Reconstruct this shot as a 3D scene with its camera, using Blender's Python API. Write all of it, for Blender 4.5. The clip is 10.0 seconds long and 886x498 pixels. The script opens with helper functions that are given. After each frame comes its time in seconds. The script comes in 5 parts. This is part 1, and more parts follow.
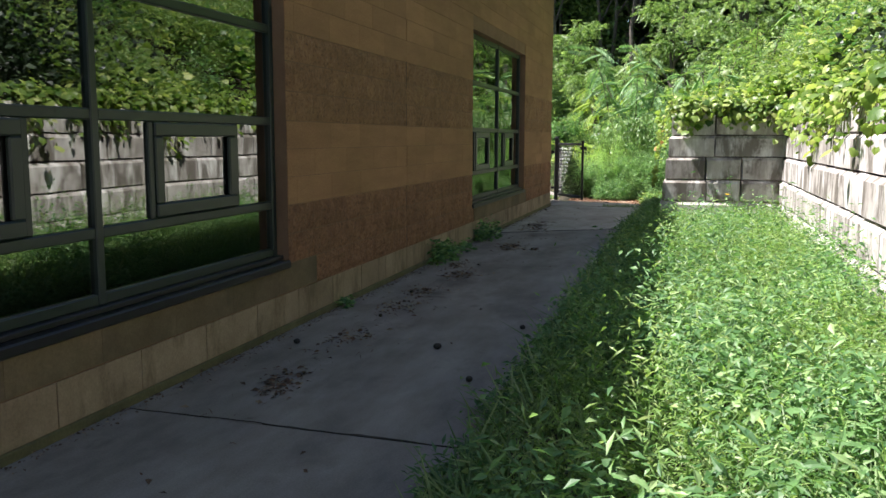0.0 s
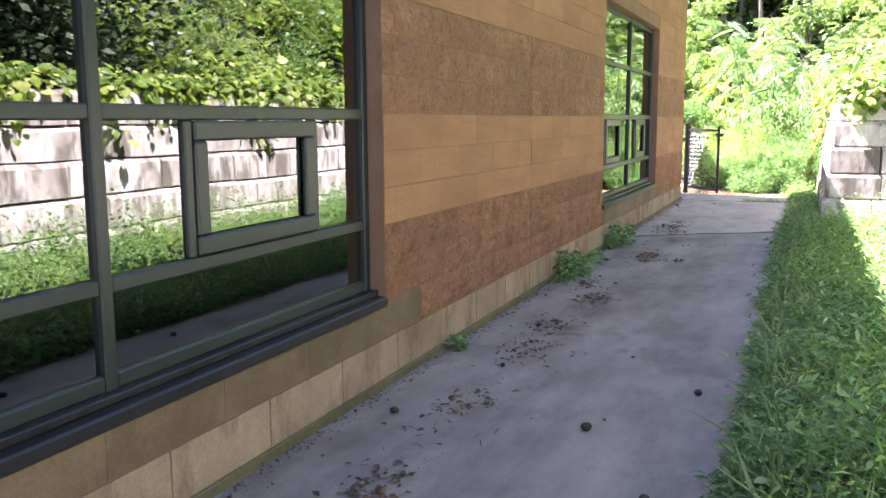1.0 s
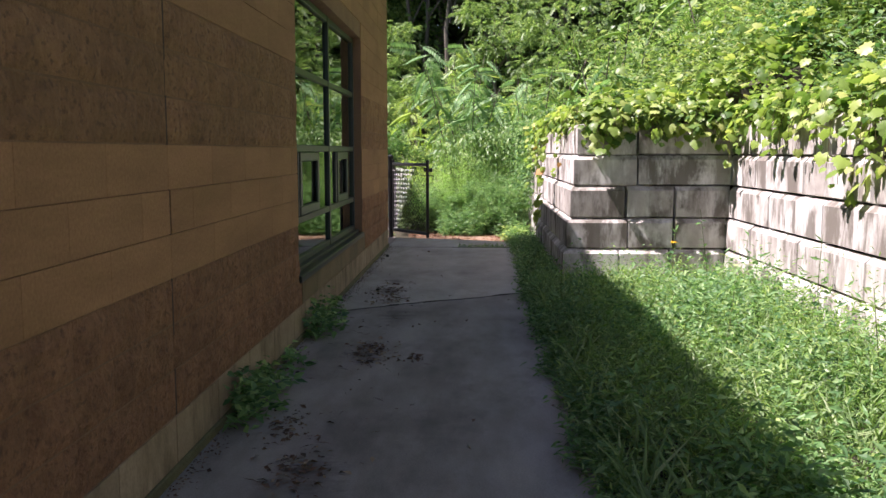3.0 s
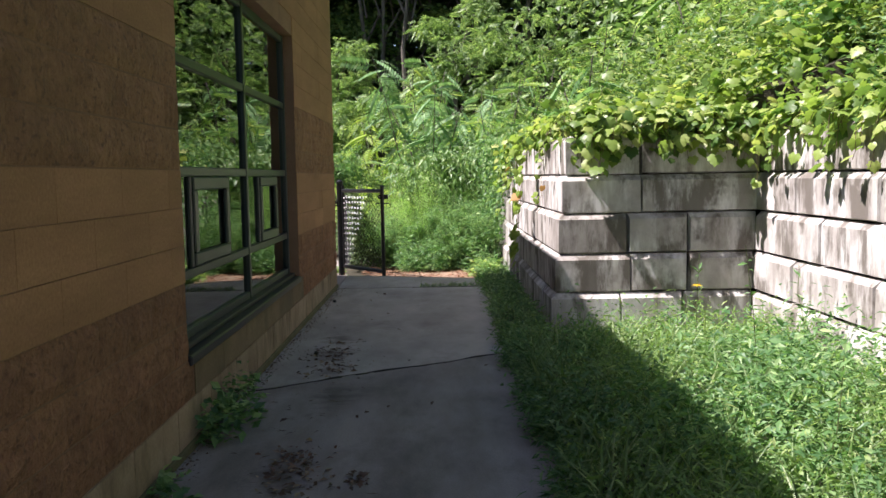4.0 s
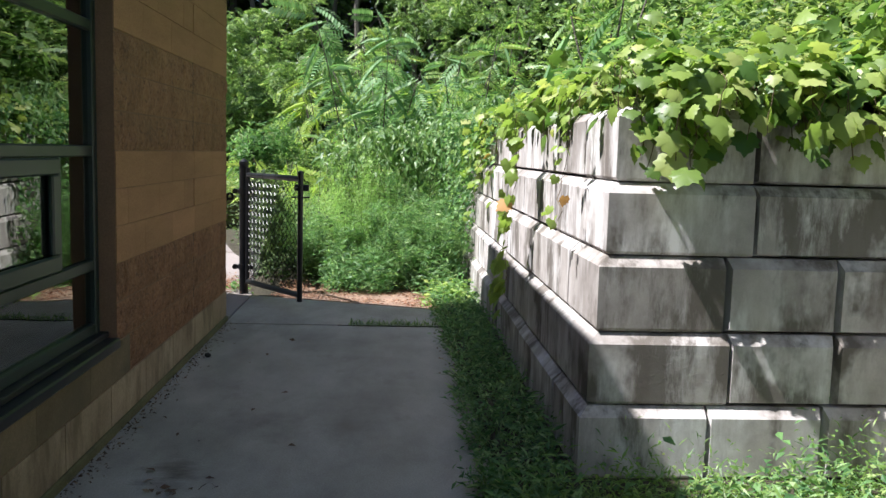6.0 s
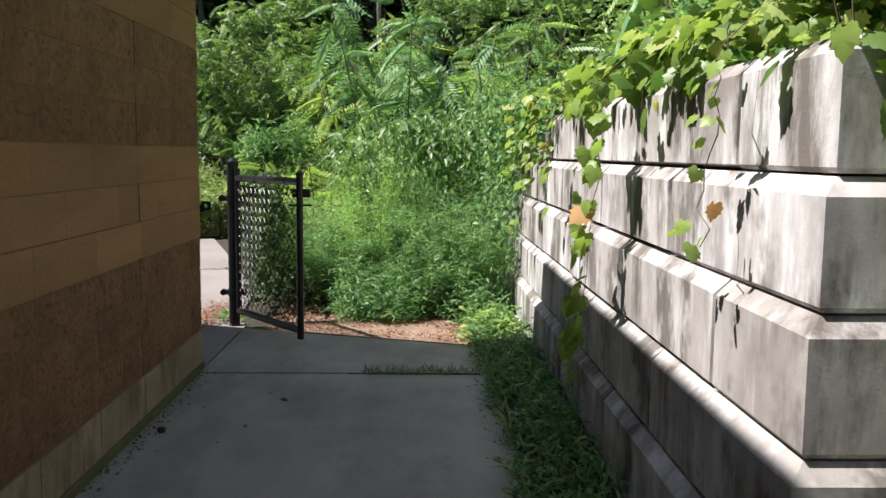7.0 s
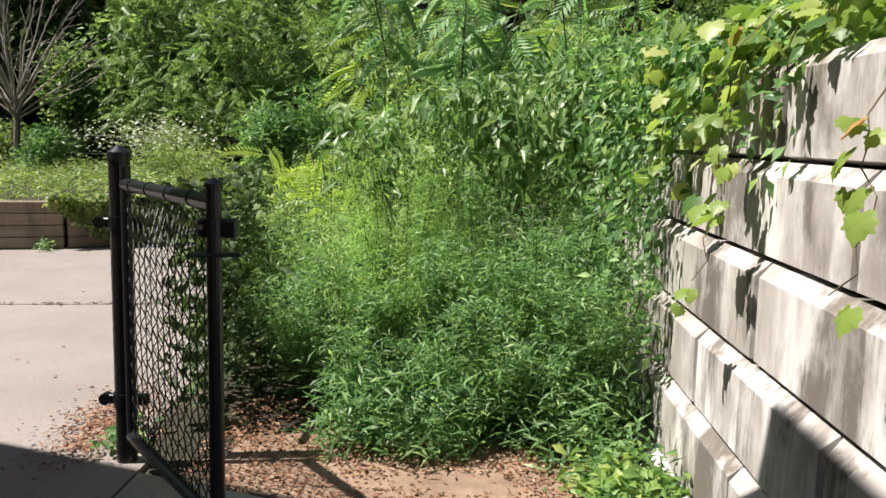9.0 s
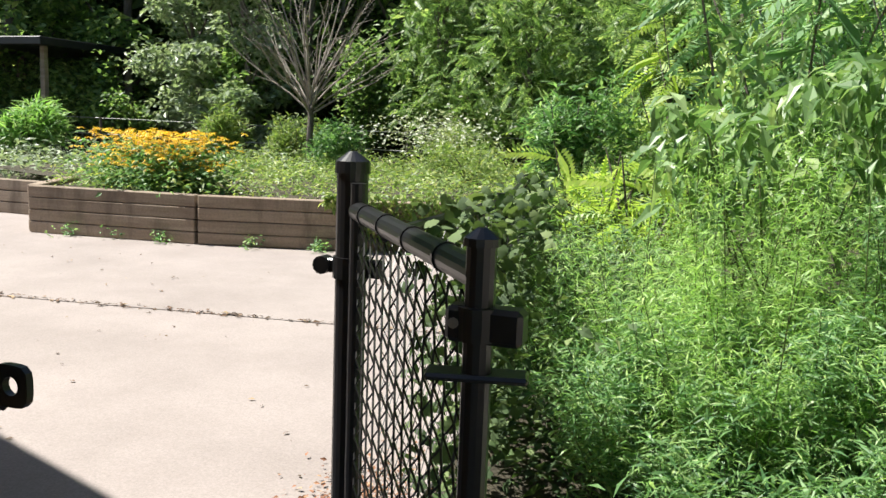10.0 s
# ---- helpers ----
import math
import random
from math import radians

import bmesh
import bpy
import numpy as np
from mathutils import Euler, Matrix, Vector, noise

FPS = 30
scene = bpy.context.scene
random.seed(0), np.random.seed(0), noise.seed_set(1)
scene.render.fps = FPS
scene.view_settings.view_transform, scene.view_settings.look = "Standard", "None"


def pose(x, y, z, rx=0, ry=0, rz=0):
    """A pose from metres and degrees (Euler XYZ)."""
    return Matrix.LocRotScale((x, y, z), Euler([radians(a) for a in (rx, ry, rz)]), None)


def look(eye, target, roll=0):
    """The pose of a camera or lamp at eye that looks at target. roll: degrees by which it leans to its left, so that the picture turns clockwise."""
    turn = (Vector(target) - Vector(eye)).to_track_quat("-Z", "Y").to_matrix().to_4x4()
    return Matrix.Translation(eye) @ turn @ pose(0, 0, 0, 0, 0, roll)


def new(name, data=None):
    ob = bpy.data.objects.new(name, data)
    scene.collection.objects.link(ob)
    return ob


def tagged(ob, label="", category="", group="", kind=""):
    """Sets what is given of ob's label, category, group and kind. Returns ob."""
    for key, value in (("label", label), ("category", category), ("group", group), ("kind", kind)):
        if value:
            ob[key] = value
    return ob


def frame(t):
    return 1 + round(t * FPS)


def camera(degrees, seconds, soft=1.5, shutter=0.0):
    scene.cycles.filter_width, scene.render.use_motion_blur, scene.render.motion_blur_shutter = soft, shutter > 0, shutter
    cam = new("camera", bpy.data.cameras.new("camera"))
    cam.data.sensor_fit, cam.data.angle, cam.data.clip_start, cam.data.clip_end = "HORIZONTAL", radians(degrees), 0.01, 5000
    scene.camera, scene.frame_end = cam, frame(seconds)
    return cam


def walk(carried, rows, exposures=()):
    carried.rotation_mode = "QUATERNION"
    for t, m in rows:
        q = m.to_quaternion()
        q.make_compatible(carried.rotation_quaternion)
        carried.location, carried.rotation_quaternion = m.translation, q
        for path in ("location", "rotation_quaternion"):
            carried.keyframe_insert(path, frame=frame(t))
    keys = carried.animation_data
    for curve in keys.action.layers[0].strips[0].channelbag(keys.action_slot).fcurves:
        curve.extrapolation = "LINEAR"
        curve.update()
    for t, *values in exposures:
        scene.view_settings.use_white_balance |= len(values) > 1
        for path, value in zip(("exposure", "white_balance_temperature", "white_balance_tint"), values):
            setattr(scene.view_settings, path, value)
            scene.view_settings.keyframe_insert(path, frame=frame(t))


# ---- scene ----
cam = camera(54.4, 10.0)
PATH = [
    (0, (1.687, -0.011, 1.314), (1.146, 1.897, 1.059), 0.1),
    (0.5, (1.326, 0.668, 1.363), (0.545, 2.486, 1.073), 0.9),
    (1, (1.06, 1.373, 1.39), (0.296, 3.198, 1.096), -0.3),
    (1.5, (0.763, 2.062, 1.425), (0.26, 3.991, 1.271), -0.0),
    (2, (0.613, 2.739, 1.407), (0.272, 4.703, 1.251), -2.5),
    (2.5, (0.462, 3.52, 1.383), (0.206, 5.486, 1.123), -0.6),
    (3, (0.368, 4.327, 1.4), (0.292, 6.313, 1.175), -0.0),
    (3.2, (0.354, 4.671, 1.375), (0.297, 6.662, 1.195), -0.7),
    (4.3, (0.353, 6.759, 1.377), (0.372, 8.752, 1.218), -0.9),
    (4.5, (0.341, 7.065, 1.427), (0.349, 9.059, 1.279), -0.9),
    (5, (0.369, 7.986, 1.349), (0.37, 9.981, 1.202), 0.3),
    (5.2, (0.408, 8.338, 1.392), (0.452, 10.324, 1.158), 0.6),
    (6.3, (0.454, 10.256, 1.464), (0.58, 12.24, 1.246), 1.6),
    (6.5, (0.453, 10.61, 1.416), (0.561, 12.594, 1.186), 0.9),
    (7, (0.477, 11.498, 1.4), (0.529, 13.485, 1.181), 0.6),
    (7.5, (0.458, 12.375, 1.422), (0.583, 14.358, 1.197), 1.7),
    (8, (0.509, 13.262, 1.441), (0.558, 15.247, 1.2), 0.8),
    (8.5, (0.454, 14.116, 1.431), (0.475, 16.102, 1.199), 2.1),
    (9, (0.442, 14.913, 1.42), (0.374, 16.895, 1.159), 1.2),
    (9.5, (0.276, 15.678, 1.385), (-0.064, 17.631, 1.125), 2.7),
    (10, (0.035, 16.306, 1.429), (-0.651, 18.163, 1.147), 2.1),
]
walk(cam, [(t, look(eye, target, roll)) for t, eye, target, roll in PATH], [(0, 1.42, 6250, 13), (0.5, 2.75, 6350, 26), (1, 3.4, 6250, 31), (1.5, 2.75, 6300, 31), (2, 2.2, 6350, 31), (2.5, 1.8, 6350, 29), (3, 1.38, 6350, 25), (5, 1.25, 6100, 16), (6.5, 1.08, 5900, 12), (7, 0.92, 6150, 12), (7.5, 0.80, 6350, 12), (8, 0.64, 6500, 11), (8.5, 0.80, 6500, 11), (9, 0.84, 6550, 10), (9.5, 0.98, 6450, 9), (10, 1.2, 6400, 8)])
scene.view_settings.exposure = 0.0

# ---- world and sun ----
SUN_DIR = Vector((0.606, 0.088, -1.0)).normalized()
world = bpy.data.worlds.new("sky")
world.use_nodes = True
wn = world.node_tree
sky = wn.nodes.new("ShaderNodeTexSky")
sky.sky_type = "NISHITA"
sky.sun_disc = False
sky.air_density, sky.dust_density, sky.ozone_density = 1.0, 1.0, 1.0
sky.sun_elevation = math.asin(-SUN_DIR.z)
sky.sun_rotation = math.atan2(-SUN_DIR.x, -SUN_DIR.y)
wn.links.new(sky.outputs[0], wn.nodes["Background"].inputs[0])
wn.nodes["Background"].inputs[1].default_value = 0.053
scene.world = world
lamp = bpy.data.lights.new("sun", "SUN")
lamp.energy, lamp.angle, lamp.color = 5.0, radians(0.55), (1.0, 0.95, 0.86)
sun = new("sun", lamp)
sun.matrix_world = look((0, 0, 30), Vector((0, 0, 30)) + SUN_DIR)


# ---- materials ----
def mat(name):
    m = bpy.data.materials.new(name)
    m.use_nodes = True
    nt = m.node_tree
    return m, nt, nt.nodes["Principled BSDF"]


def coords(nt, scale=(1, 1, 1)):
    tc = nt.nodes.new("ShaderNodeNewGeometry")
    mp = nt.nodes.new("ShaderNodeMapping")
    mp.inputs["Scale"].default_value = scale
    nt.links.new(tc.outputs["Position"], mp.inputs["Vector"])
    return mp.outputs[0]


def noise_tex(nt, vec, scale, detail=4, rough=0.55):
    n = nt.nodes.new("ShaderNodeTexNoise")
    n.inputs["Scale"].default_value, n.inputs["Detail"].default_value, n.inputs["Roughness"].default_value = scale, detail, rough
    nt.links.new(vec, n.inputs["Vector"])
    return n.outputs["Fac"]


def ramp(nt, fac, stops):
    r = nt.nodes.new("ShaderNodeValToRGB")
    e = r.color_ramp.elements
    while len(e) < len(stops):
        e.new(0.5)
    for el, (p, c) in zip(e, stops):
        el.position, el.color = p, (*c, 1) if len(c) == 3 else c
    nt.links.new(fac, r.inputs[0])
    return r.outputs[0]


def mix(nt, fac, a, b, mode="MIX"):
    m = nt.nodes.new("ShaderNodeMix")
    m.data_type, m.blend_type = "RGBA", mode
    for sock, v in ((m.inputs[0], fac), (m.inputs[6], a), (m.inputs[7], b)):
        if isinstance(v, (int, float)):
            sock.default_value = v
        elif isinstance(v, tuple):
            sock.default_value = (*v, 1)
        else:
            nt.links.new(v, sock)
    return m.outputs[2]


def bump(nt, bsdf, height, strength=0.4, dist=0.01):
    b = nt.nodes.new("ShaderNodeBump")
    b.inputs["Strength"].default_value, b.inputs["Distance"].default_value = strength, dist
    nt.links.new(height, b.inputs["Height"])
    nt.links.new(b.outputs[0], bsdf.inputs["Normal"])


def object_random(nt):
    return nt.nodes.new("ShaderNodeObjectInfo").outputs["Random"]


def island_random(nt):
    return nt.nodes.new("ShaderNodeNewGeometry").outputs["Random Per Island"]


def mineral(name, base, dark, grain=60, blotch=2.5, rough=0.9, relief=0.5, depth=0.006, stain=None, stretch=(1, 1, 1), vary=0.25):
    """Masonry or concrete: two scales of colour, grain relief, and a tone of its own for every piece."""
    m, nt, b = mat(name)
    v = coords(nt)
    big = noise_tex(nt, coords(nt, stretch), blotch, 6, 0.65)
    fine = noise_tex(nt, v, grain, 5, 0.7)
    c = mix(nt, ramp(nt, big, [(0.35, (0, 0, 0)), (0.68, (1, 1, 1))]), base, dark)
    c = mix(nt, 0.2 if stain else 0.55, c, ramp(nt, fine, [(0.3, (0.35, 0.35, 0.35)), (0.7, (0.68, 0.68, 0.68))]), "OVERLAY")
    if stain:
        drip = noise_tex(nt, coords(nt, (3.4, 3.4, 0.45)), 1.6, 10, 0.78)
        zone = noise_tex(nt, coords(nt, (1.3, 1.3, 1.7)), 1.0, 6, 0.7)
        hit = mix(nt, 1.0, ramp(nt, drip, [(0.46, (0, 0, 0)), (0.60, (1, 1, 1))]), ramp(nt, zone, [(0.40, (0, 0, 0)), (0.56, (1, 1, 1))]), "MULTIPLY")
        c = mix(nt, hit, c, stain)
        s = noise_tex(nt, coords(nt, (2.4, 2.4, 1.3)), 1.5, 9, 0.75)
        c = mix(nt, ramp(nt, s, [(0.47, (0, 0, 0)), (0.66, (0.8, 0.8, 0.8))]), c, stain)
        c = mix(nt, ramp(nt, s, [(0.28, (0.5, 0.5, 0.5)), (0.42, (0, 0, 0))]), c, tuple(min(0.75, v * 1.3) for v in base))
    tone = ramp(nt, object_random(nt), [(0, (1 - vary,) * 3), (1, (1,) * 3)])
    c = mix(nt, 1.0, c, tone, "MULTIPLY")
    nt.links.new(c, b.inputs["Base Color"])
    b.inputs["Roughness"].default_value = rough
    bump(nt, b, fine, relief, depth)
    return m


def retain_mat():
    """Old cast concrete: pale, with lime runs and dark grime running down each block, and pitted patches."""
    m, nt, b = mat("cast_concrete_block")
    rnd = object_random(nt)
    shift = nt.nodes.new("ShaderNodeMath")
    shift.operation = "MULTIPLY"
    shift.inputs[1].default_value = 37.0
    nt.links.new(rnd, shift.inputs[0])

    def own(scale):
        add = nt.nodes.new("ShaderNodeVectorMath")
        nt.links.new(coords(nt, scale), add.inputs[0])
        nt.links.new(shift.outputs[0], add.inputs[1])
        return add.outputs[0]
    big = noise_tex(nt, own((1.6, 1.6, 1.6)), 1.5, 6, 0.65)
    c = mix(nt, ramp(nt, big, [(0.36, (0, 0, 0)), (0.66, (1, 1, 1))]), (0.55, 0.505, 0.49), (0.34, 0.305, 0.29))
    run = noise_tex(nt, own((5.5, 5.5, 1.5)), 1.0, 7, 0.66)
    zone = noise_tex(nt, own((2.2, 2.2, 1.8)), 1.0, 4, 0.6)
    lime = mix(nt, 1.0, ramp(nt, run, [(0.44, (0, 0, 0)), (0.60, (1, 1, 1))]), ramp(nt, zone, [(0.36, (0, 0, 0)), (0.54, (1, 1, 1))]), "MULTIPLY")
    c = mix(nt, lime, c, (0.80, 0.775, 0.78))
    grime = noise_tex(nt, own((4.5, 4.5, 1.1)), 1.0, 8, 0.68)
    area = noise_tex(nt, own((1.5, 1.5, 1.1)), 1.3, 5, 0.65)
    dirt = mix(nt, 1.0, ramp(nt, grime, [(0.44, (0, 0, 0)), (0.55, (1, 1, 1))]), ramp(nt, area, [(0.44, (0, 0, 0)), (0.53, (0.9, 0.9, 0.9))]), "MULTIPLY")
    c = mix(nt, dirt, c, (0.15, 0.128, 0.11))
    fine = noise_tex(nt, coords(nt), 110, 5, 0.7)
    c = mix(nt, 0.16, c, ramp(nt, fine, [(0.3, (0.3, 0.3, 0.3)), (0.7, (0.7, 0.7, 0.7))]), "OVERLAY")
    c = mix(nt, 1.0, c, ramp(nt, rnd, [(0, (0.8, 0.79, 0.77)), (1, (1, 1, 1))]), "MULTIPLY")
    nt.links.new(c, b.inputs["Base Color"])
    b.inputs["Roughness"].default_value = 0.92
    pit = noise_tex(nt, coords(nt), 38, 3, 0.6)
    rough = mix(nt, 1.0, ramp(nt, pit, [(0.5, (0, 0, 0)), (0.62, (1, 1, 1))]), ramp(nt, area, [(0.50, (0, 0, 0)), (0.60, (1, 1, 1))]), "MULTIPLY")
    h = mix(nt, 0.45, fine, rough, "ADD")
    bump(nt, b, h, 0.24, 0.004)
    return m


def leaf_mat(name, dark, light, yellow=None, trans=0.35, gloss=0.45, drift=0.74):
    """Leaf: each leaf its own green, some light through it, a weak shine."""
    m, nt, b = mat(name)
    r = island_random(nt)
    stops = [(0.0, dark), (0.75, light)] + ([(1.0, yellow)] if yellow else [])
    c = ramp(nt, r, stops)
    big = noise_tex(nt, coords(nt), 0.9, 3)
    c = mix(nt, 1.0, c, ramp(nt, big, [(0.3, (drift, drift + 0.06, drift)), (0.7, (1, 1, 1))]), "MULTIPLY")
    nt.links.new(c, b.inputs["Base Color"])
    b.inputs["Roughness"].default_value = gloss
    b.inputs["Specular IOR Level"].default_value = 0.5
    t = nt.nodes.new("ShaderNodeBsdfTranslucent")
    nt.links.new(mix(nt, 1.0, c, (1.1, 1.18, 0.7), "MULTIPLY"), t.inputs[0])
    ms = nt.nodes.new("ShaderNodeMixShader")
    ms.inputs[0].default_value = trans
    nt.links.new(b.outputs[0], ms.inputs[1])
    nt.links.new(t.outputs[0], ms.inputs[2])
    nt.links.new(ms.outputs[0], nt.nodes["Material Output"].inputs[0])
    return m


def plain(name, color, rough=0.5, metal=0.0, var=0.2, scale=20, relief=0.1):
    m, nt, b = mat(name)
    f = noise_tex(nt, coords(nt), scale, 4)
    c = mix(nt, ramp(nt, f, [(0.3, (0, 0, 0)), (0.7, (1, 1, 1))]), color, tuple(v * (1 - var) for v in color))
    nt.links.new(c, b.inputs["Base Color"])
    b.inputs["Roughness"].default_value, b.inputs["Metallic"].default_value = rough, metal
    bump(nt, b, f, relief, 0.002)
    return m


M_SMOOTH = mineral("tan_block", (0.445, 0.247, 0.126), (0.32, 0.175, 0.086), 70, 1.6, relief=0.35, depth=0.004, stretch=(1, 0.5, 2.2), vary=0.16)
M_BROWN = mineral("brown_split_block", (0.44, 0.247, 0.128), (0.285, 0.156, 0.080), 30, 7.0, relief=1.0, depth=0.03, vary=0.18)
M_RED = mineral("red_split_block", (0.41, 0.217, 0.114), (0.255, 0.130, 0.068), 30, 7.0, relief=1.0, depth=0.03, vary=0.18)
M_BASE = mineral("base_block", (0.45, 0.352, 0.238), (0.30, 0.225, 0.142), 80, 2.2, relief=0.3, depth=0.004, vary=0.25)
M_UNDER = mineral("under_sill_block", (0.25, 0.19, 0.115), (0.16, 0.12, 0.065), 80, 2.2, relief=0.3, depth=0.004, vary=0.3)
M_MORTAR = mineral("mortar", (0.29, 0.172, 0.10), (0.22, 0.13, 0.075), 120, 3.0, vary=0.0)
M_RETAIN = retain_mat()
M_PATH = mineral("path_concrete", (0.33, 0.302, 0.268), (0.17, 0.153, 0.130), 110, 1.0, relief=0.25, depth=0.003, stretch=(2.2, 0.8, 1), vary=0.06)
# Path concrete toned paler, putting the far end's brighter light into colour.
M_PATH_LIT = mineral("lit_path_concrete", (0.45, 0.425, 0.37), (0.28, 0.262, 0.222), 110, 1.2, relief=0.25, depth=0.003, stretch=(1.6, 0.8, 1), vary=0.06)
def add_patches(m, scale, lo, hi, color, stretch):
    nt = m.node_tree
    p = nt.nodes["Principled BSDF"]
    old = p.inputs["Base Color"].links[0].from_socket
    f = noise_tex(nt, coords(nt, stretch), scale, 6, 0.65)
    nt.links.new(mix(nt, ramp(nt, f, [(lo, (0, 0, 0)), (hi, (0.8, 0.8, 0.8))]), old, color), p.inputs["Base Color"])


def add_stain(m, x, y, r):
    """A damp brown stain with a ragged edge round one spot of the paving."""
    nt = m.node_tree
    p = nt.nodes["Principled BSDF"]
    old = p.inputs["Base Color"].links[0].from_socket
    d = nt.nodes.new("ShaderNodeVectorMath")
    d.operation = "DISTANCE"
    nt.links.new(coords(nt, (1, 0.6, 1)), d.inputs[0])
    d.inputs[1].default_value = (x, y * 0.6, 0)
    f = noise_tex(nt, coords(nt, (2.2, 5, 1)), 2.2, 6, 0.65)
    add = nt.nodes.new("ShaderNodeMath")
    add.operation = "MULTIPLY_ADD"
    nt.links.new(f, add.inputs[0])
    add.inputs[1].default_value = r * 2.2
    nt.links.new(d.outputs["Value"], add.inputs[2])
    nt.links.new(mix(nt, ramp(nt, add.outputs[0], [(r * 0.9, (0.75, 0.75, 0.75)), (r * 1.7, (0, 0, 0))]), old, (0.06, 0.047, 0.036)), p.inputs["Base Color"])


add_patches(M_PATH, 1.0, 0.52, 0.70, (0.13, 0.117, 0.10), (1.6, 0.9, 1))
add_patches(M_PATH, 1.0, 0.62, 0.76, (0.09, 0.078, 0.066), (2.2, 1.2, 1))
for sx_, sy_, sr_ in ((-0.47, 12.9, 0.30), (-0.50, 13.5, 0.24), (-0.33, 11.6, 0.26), (-0.45, 12.3, 0.20), (-0.37, 10.1, 0.26), (-0.37, 7.9, 0.28), (-0.35, 6.9, 0.25)):
    add_stain(M_PATH, sx_, sy_, sr_)
    add_stain(M_PATH_LIT, sx_, sy_, sr_)
add_patches(M_PATH_LIT, 1.0, 0.56, 0.72, (0.24, 0.215, 0.18), (1.8, 1.1, 1))
add_patches(M_BASE, 3.0, 0.50, 0.66, (0.16, 0.12, 0.07), (1, 1.6, 0.6))
# Dark mottles on the split blocks paint in the shade of their pits.
add_patches(M_RED, 26.0, 0.52, 0.68, (0.13, 0.068, 0.041), (1, 1, 1.3))
add_patches(M_BROWN, 26.0, 0.53, 0.66, (0.15, 0.085, 0.052), (1, 1, 1.3))
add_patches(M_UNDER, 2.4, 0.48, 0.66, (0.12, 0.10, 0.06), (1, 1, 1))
M_PLAZA = mineral("plaza_concrete", (0.30, 0.26, 0.247), (0.24, 0.207, 0.195), 90, 1.1, relief=0.2, depth=0.003, vary=0.06)
M_SOIL = mineral("soil", (0.06, 0.05, 0.03), (0.035, 0.03, 0.018), 40, 3.0, relief=0.9, depth=0.02, vary=0)
M_DUST = mineral("dry_dust", (0.33, 0.225, 0.165), (0.20, 0.128, 0.09), 70, 5.0, relief=0.7, depth=0.008, vary=0)
M_MOSS = mineral("moss_strip", (0.16, 0.15, 0.07), (0.10, 0.10, 0.045), 60, 4.0, relief=0.6, depth=0.008, vary=0)
M_CRACK = plain("crack_dirt", (0.05, 0.045, 0.035), 0.95)
M_SEAL = plain("joint_sealant", (0.10, 0.062, 0.042), 0.8)
M_FRAME = plain("green_window_frame", (0.021, 0.037, 0.033), 0.38, 0.0, 0.12, 6, 0.03)
M_SILL = plain("dark_sill_metal", (0.03, 0.032, 0.036), 0.4, 0.3, 0.3, 9, 0.06)
M_BLACK = plain("black_coated_steel", (0.012, 0.012, 0.014), 0.32, 0.0, 0.25, 30, 0.05)
M_TIMBER = mineral("weathered_timber", (0.34, 0.275, 0.215), (0.24, 0.18, 0.13), 40, 1.5, relief=0.5, depth=0.004, stretch=(0.6, 0.6, 9), vary=0.3)
add_patches(M_TIMBER, 1.0, 0.52, 0.68, (0.10, 0.076, 0.056), (2.6, 2.6, 0.7))
M_INNER = plain("interior_plaster", (0.30, 0.28, 0.25), 0.8)
M_INFLOOR = plain("interior_floor", (0.12, 0.11, 0.10), 0.4)
M_ROOF = plain("roof_membrane", (0.18, 0.18, 0.18), 0.9)
M_WOOD_IN = plain("varnished_wood", (0.36, 0.19, 0.06), 0.4, 0, 0.3, 12)
M_BARK = mineral("grey_bark", (0.20, 0.17, 0.145), (0.10, 0.085, 0.07), 50, 6.0, relief=0.9, depth=0.02, stretch=(1, 1, 0.25), vary=0.3)
M_TWIG = mineral("pale_dead_twig", (0.36, 0.32, 0.28), (0.24, 0.20, 0.17), 60, 5.0, vary=0.2)
M_STEM = plain("green_stem", (0.10, 0.13, 0.04), 0.6)
M_VSTEM = plain("vine_stem", (0.14, 0.10, 0.055), 0.8)
M_WIRE = plain("fence_cable", (0.35, 0.35, 0.34), 0.4, 0.8)

M_WEED = leaf_mat("weed_leaf", (0.085, 0.20, 0.075), (0.24, 0.43, 0.16), (0.46, 0.61, 0.29), 0.46, drift=0.5)
M_LUSH = leaf_mat("fresh_weed_leaf", (0.12, 0.23, 0.06), (0.31, 0.47, 0.13), (0.52, 0.62, 0.24), 0.48, drift=0.6)
M_GRASSY = leaf_mat("grass_blade", (0.12, 0.20, 0.07), (0.26, 0.38, 0.15), (0.44, 0.50, 0.26), 0.42)
M_VINE = leaf_mat("vine_leaf", (0.085, 0.175, 0.04), (0.36, 0.47, 0.11), (0.60, 0.61, 0.24), 0.48, 0.42)
M_SCRUB = leaf_mat("scrub_leaf", (0.14, 0.22, 0.07), (0.32, 0.42, 0.13), (0.54, 0.55, 0.20), 0.45)
M_FEATHER = leaf_mat("feathery_leaf", (0.17, 0.33, 0.10), (0.34, 0.54, 0.17), (0.54, 0.68, 0.27), 0.5)
M_PLUME = leaf_mat("plume_leaf", (0.23, 0.41, 0.11), (0.42, 0.61, 0.19), (0.60, 0.74, 0.31), 0.5)
M_BUSH = leaf_mat("bushy_weed_leaf", (0.08, 0.185, 0.078), (0.245, 0.42, 0.16), (0.48, 0.62, 0.29), 0.46)
# Near-black leaf: shade wanted in the window reflections is put into its colour.
M_DEEP_SHADE = leaf_mat("deep_shade_leaf", (0.012, 0.026, 0.012), (0.035, 0.06, 0.025), (0.07, 0.10, 0.045), 0.15)
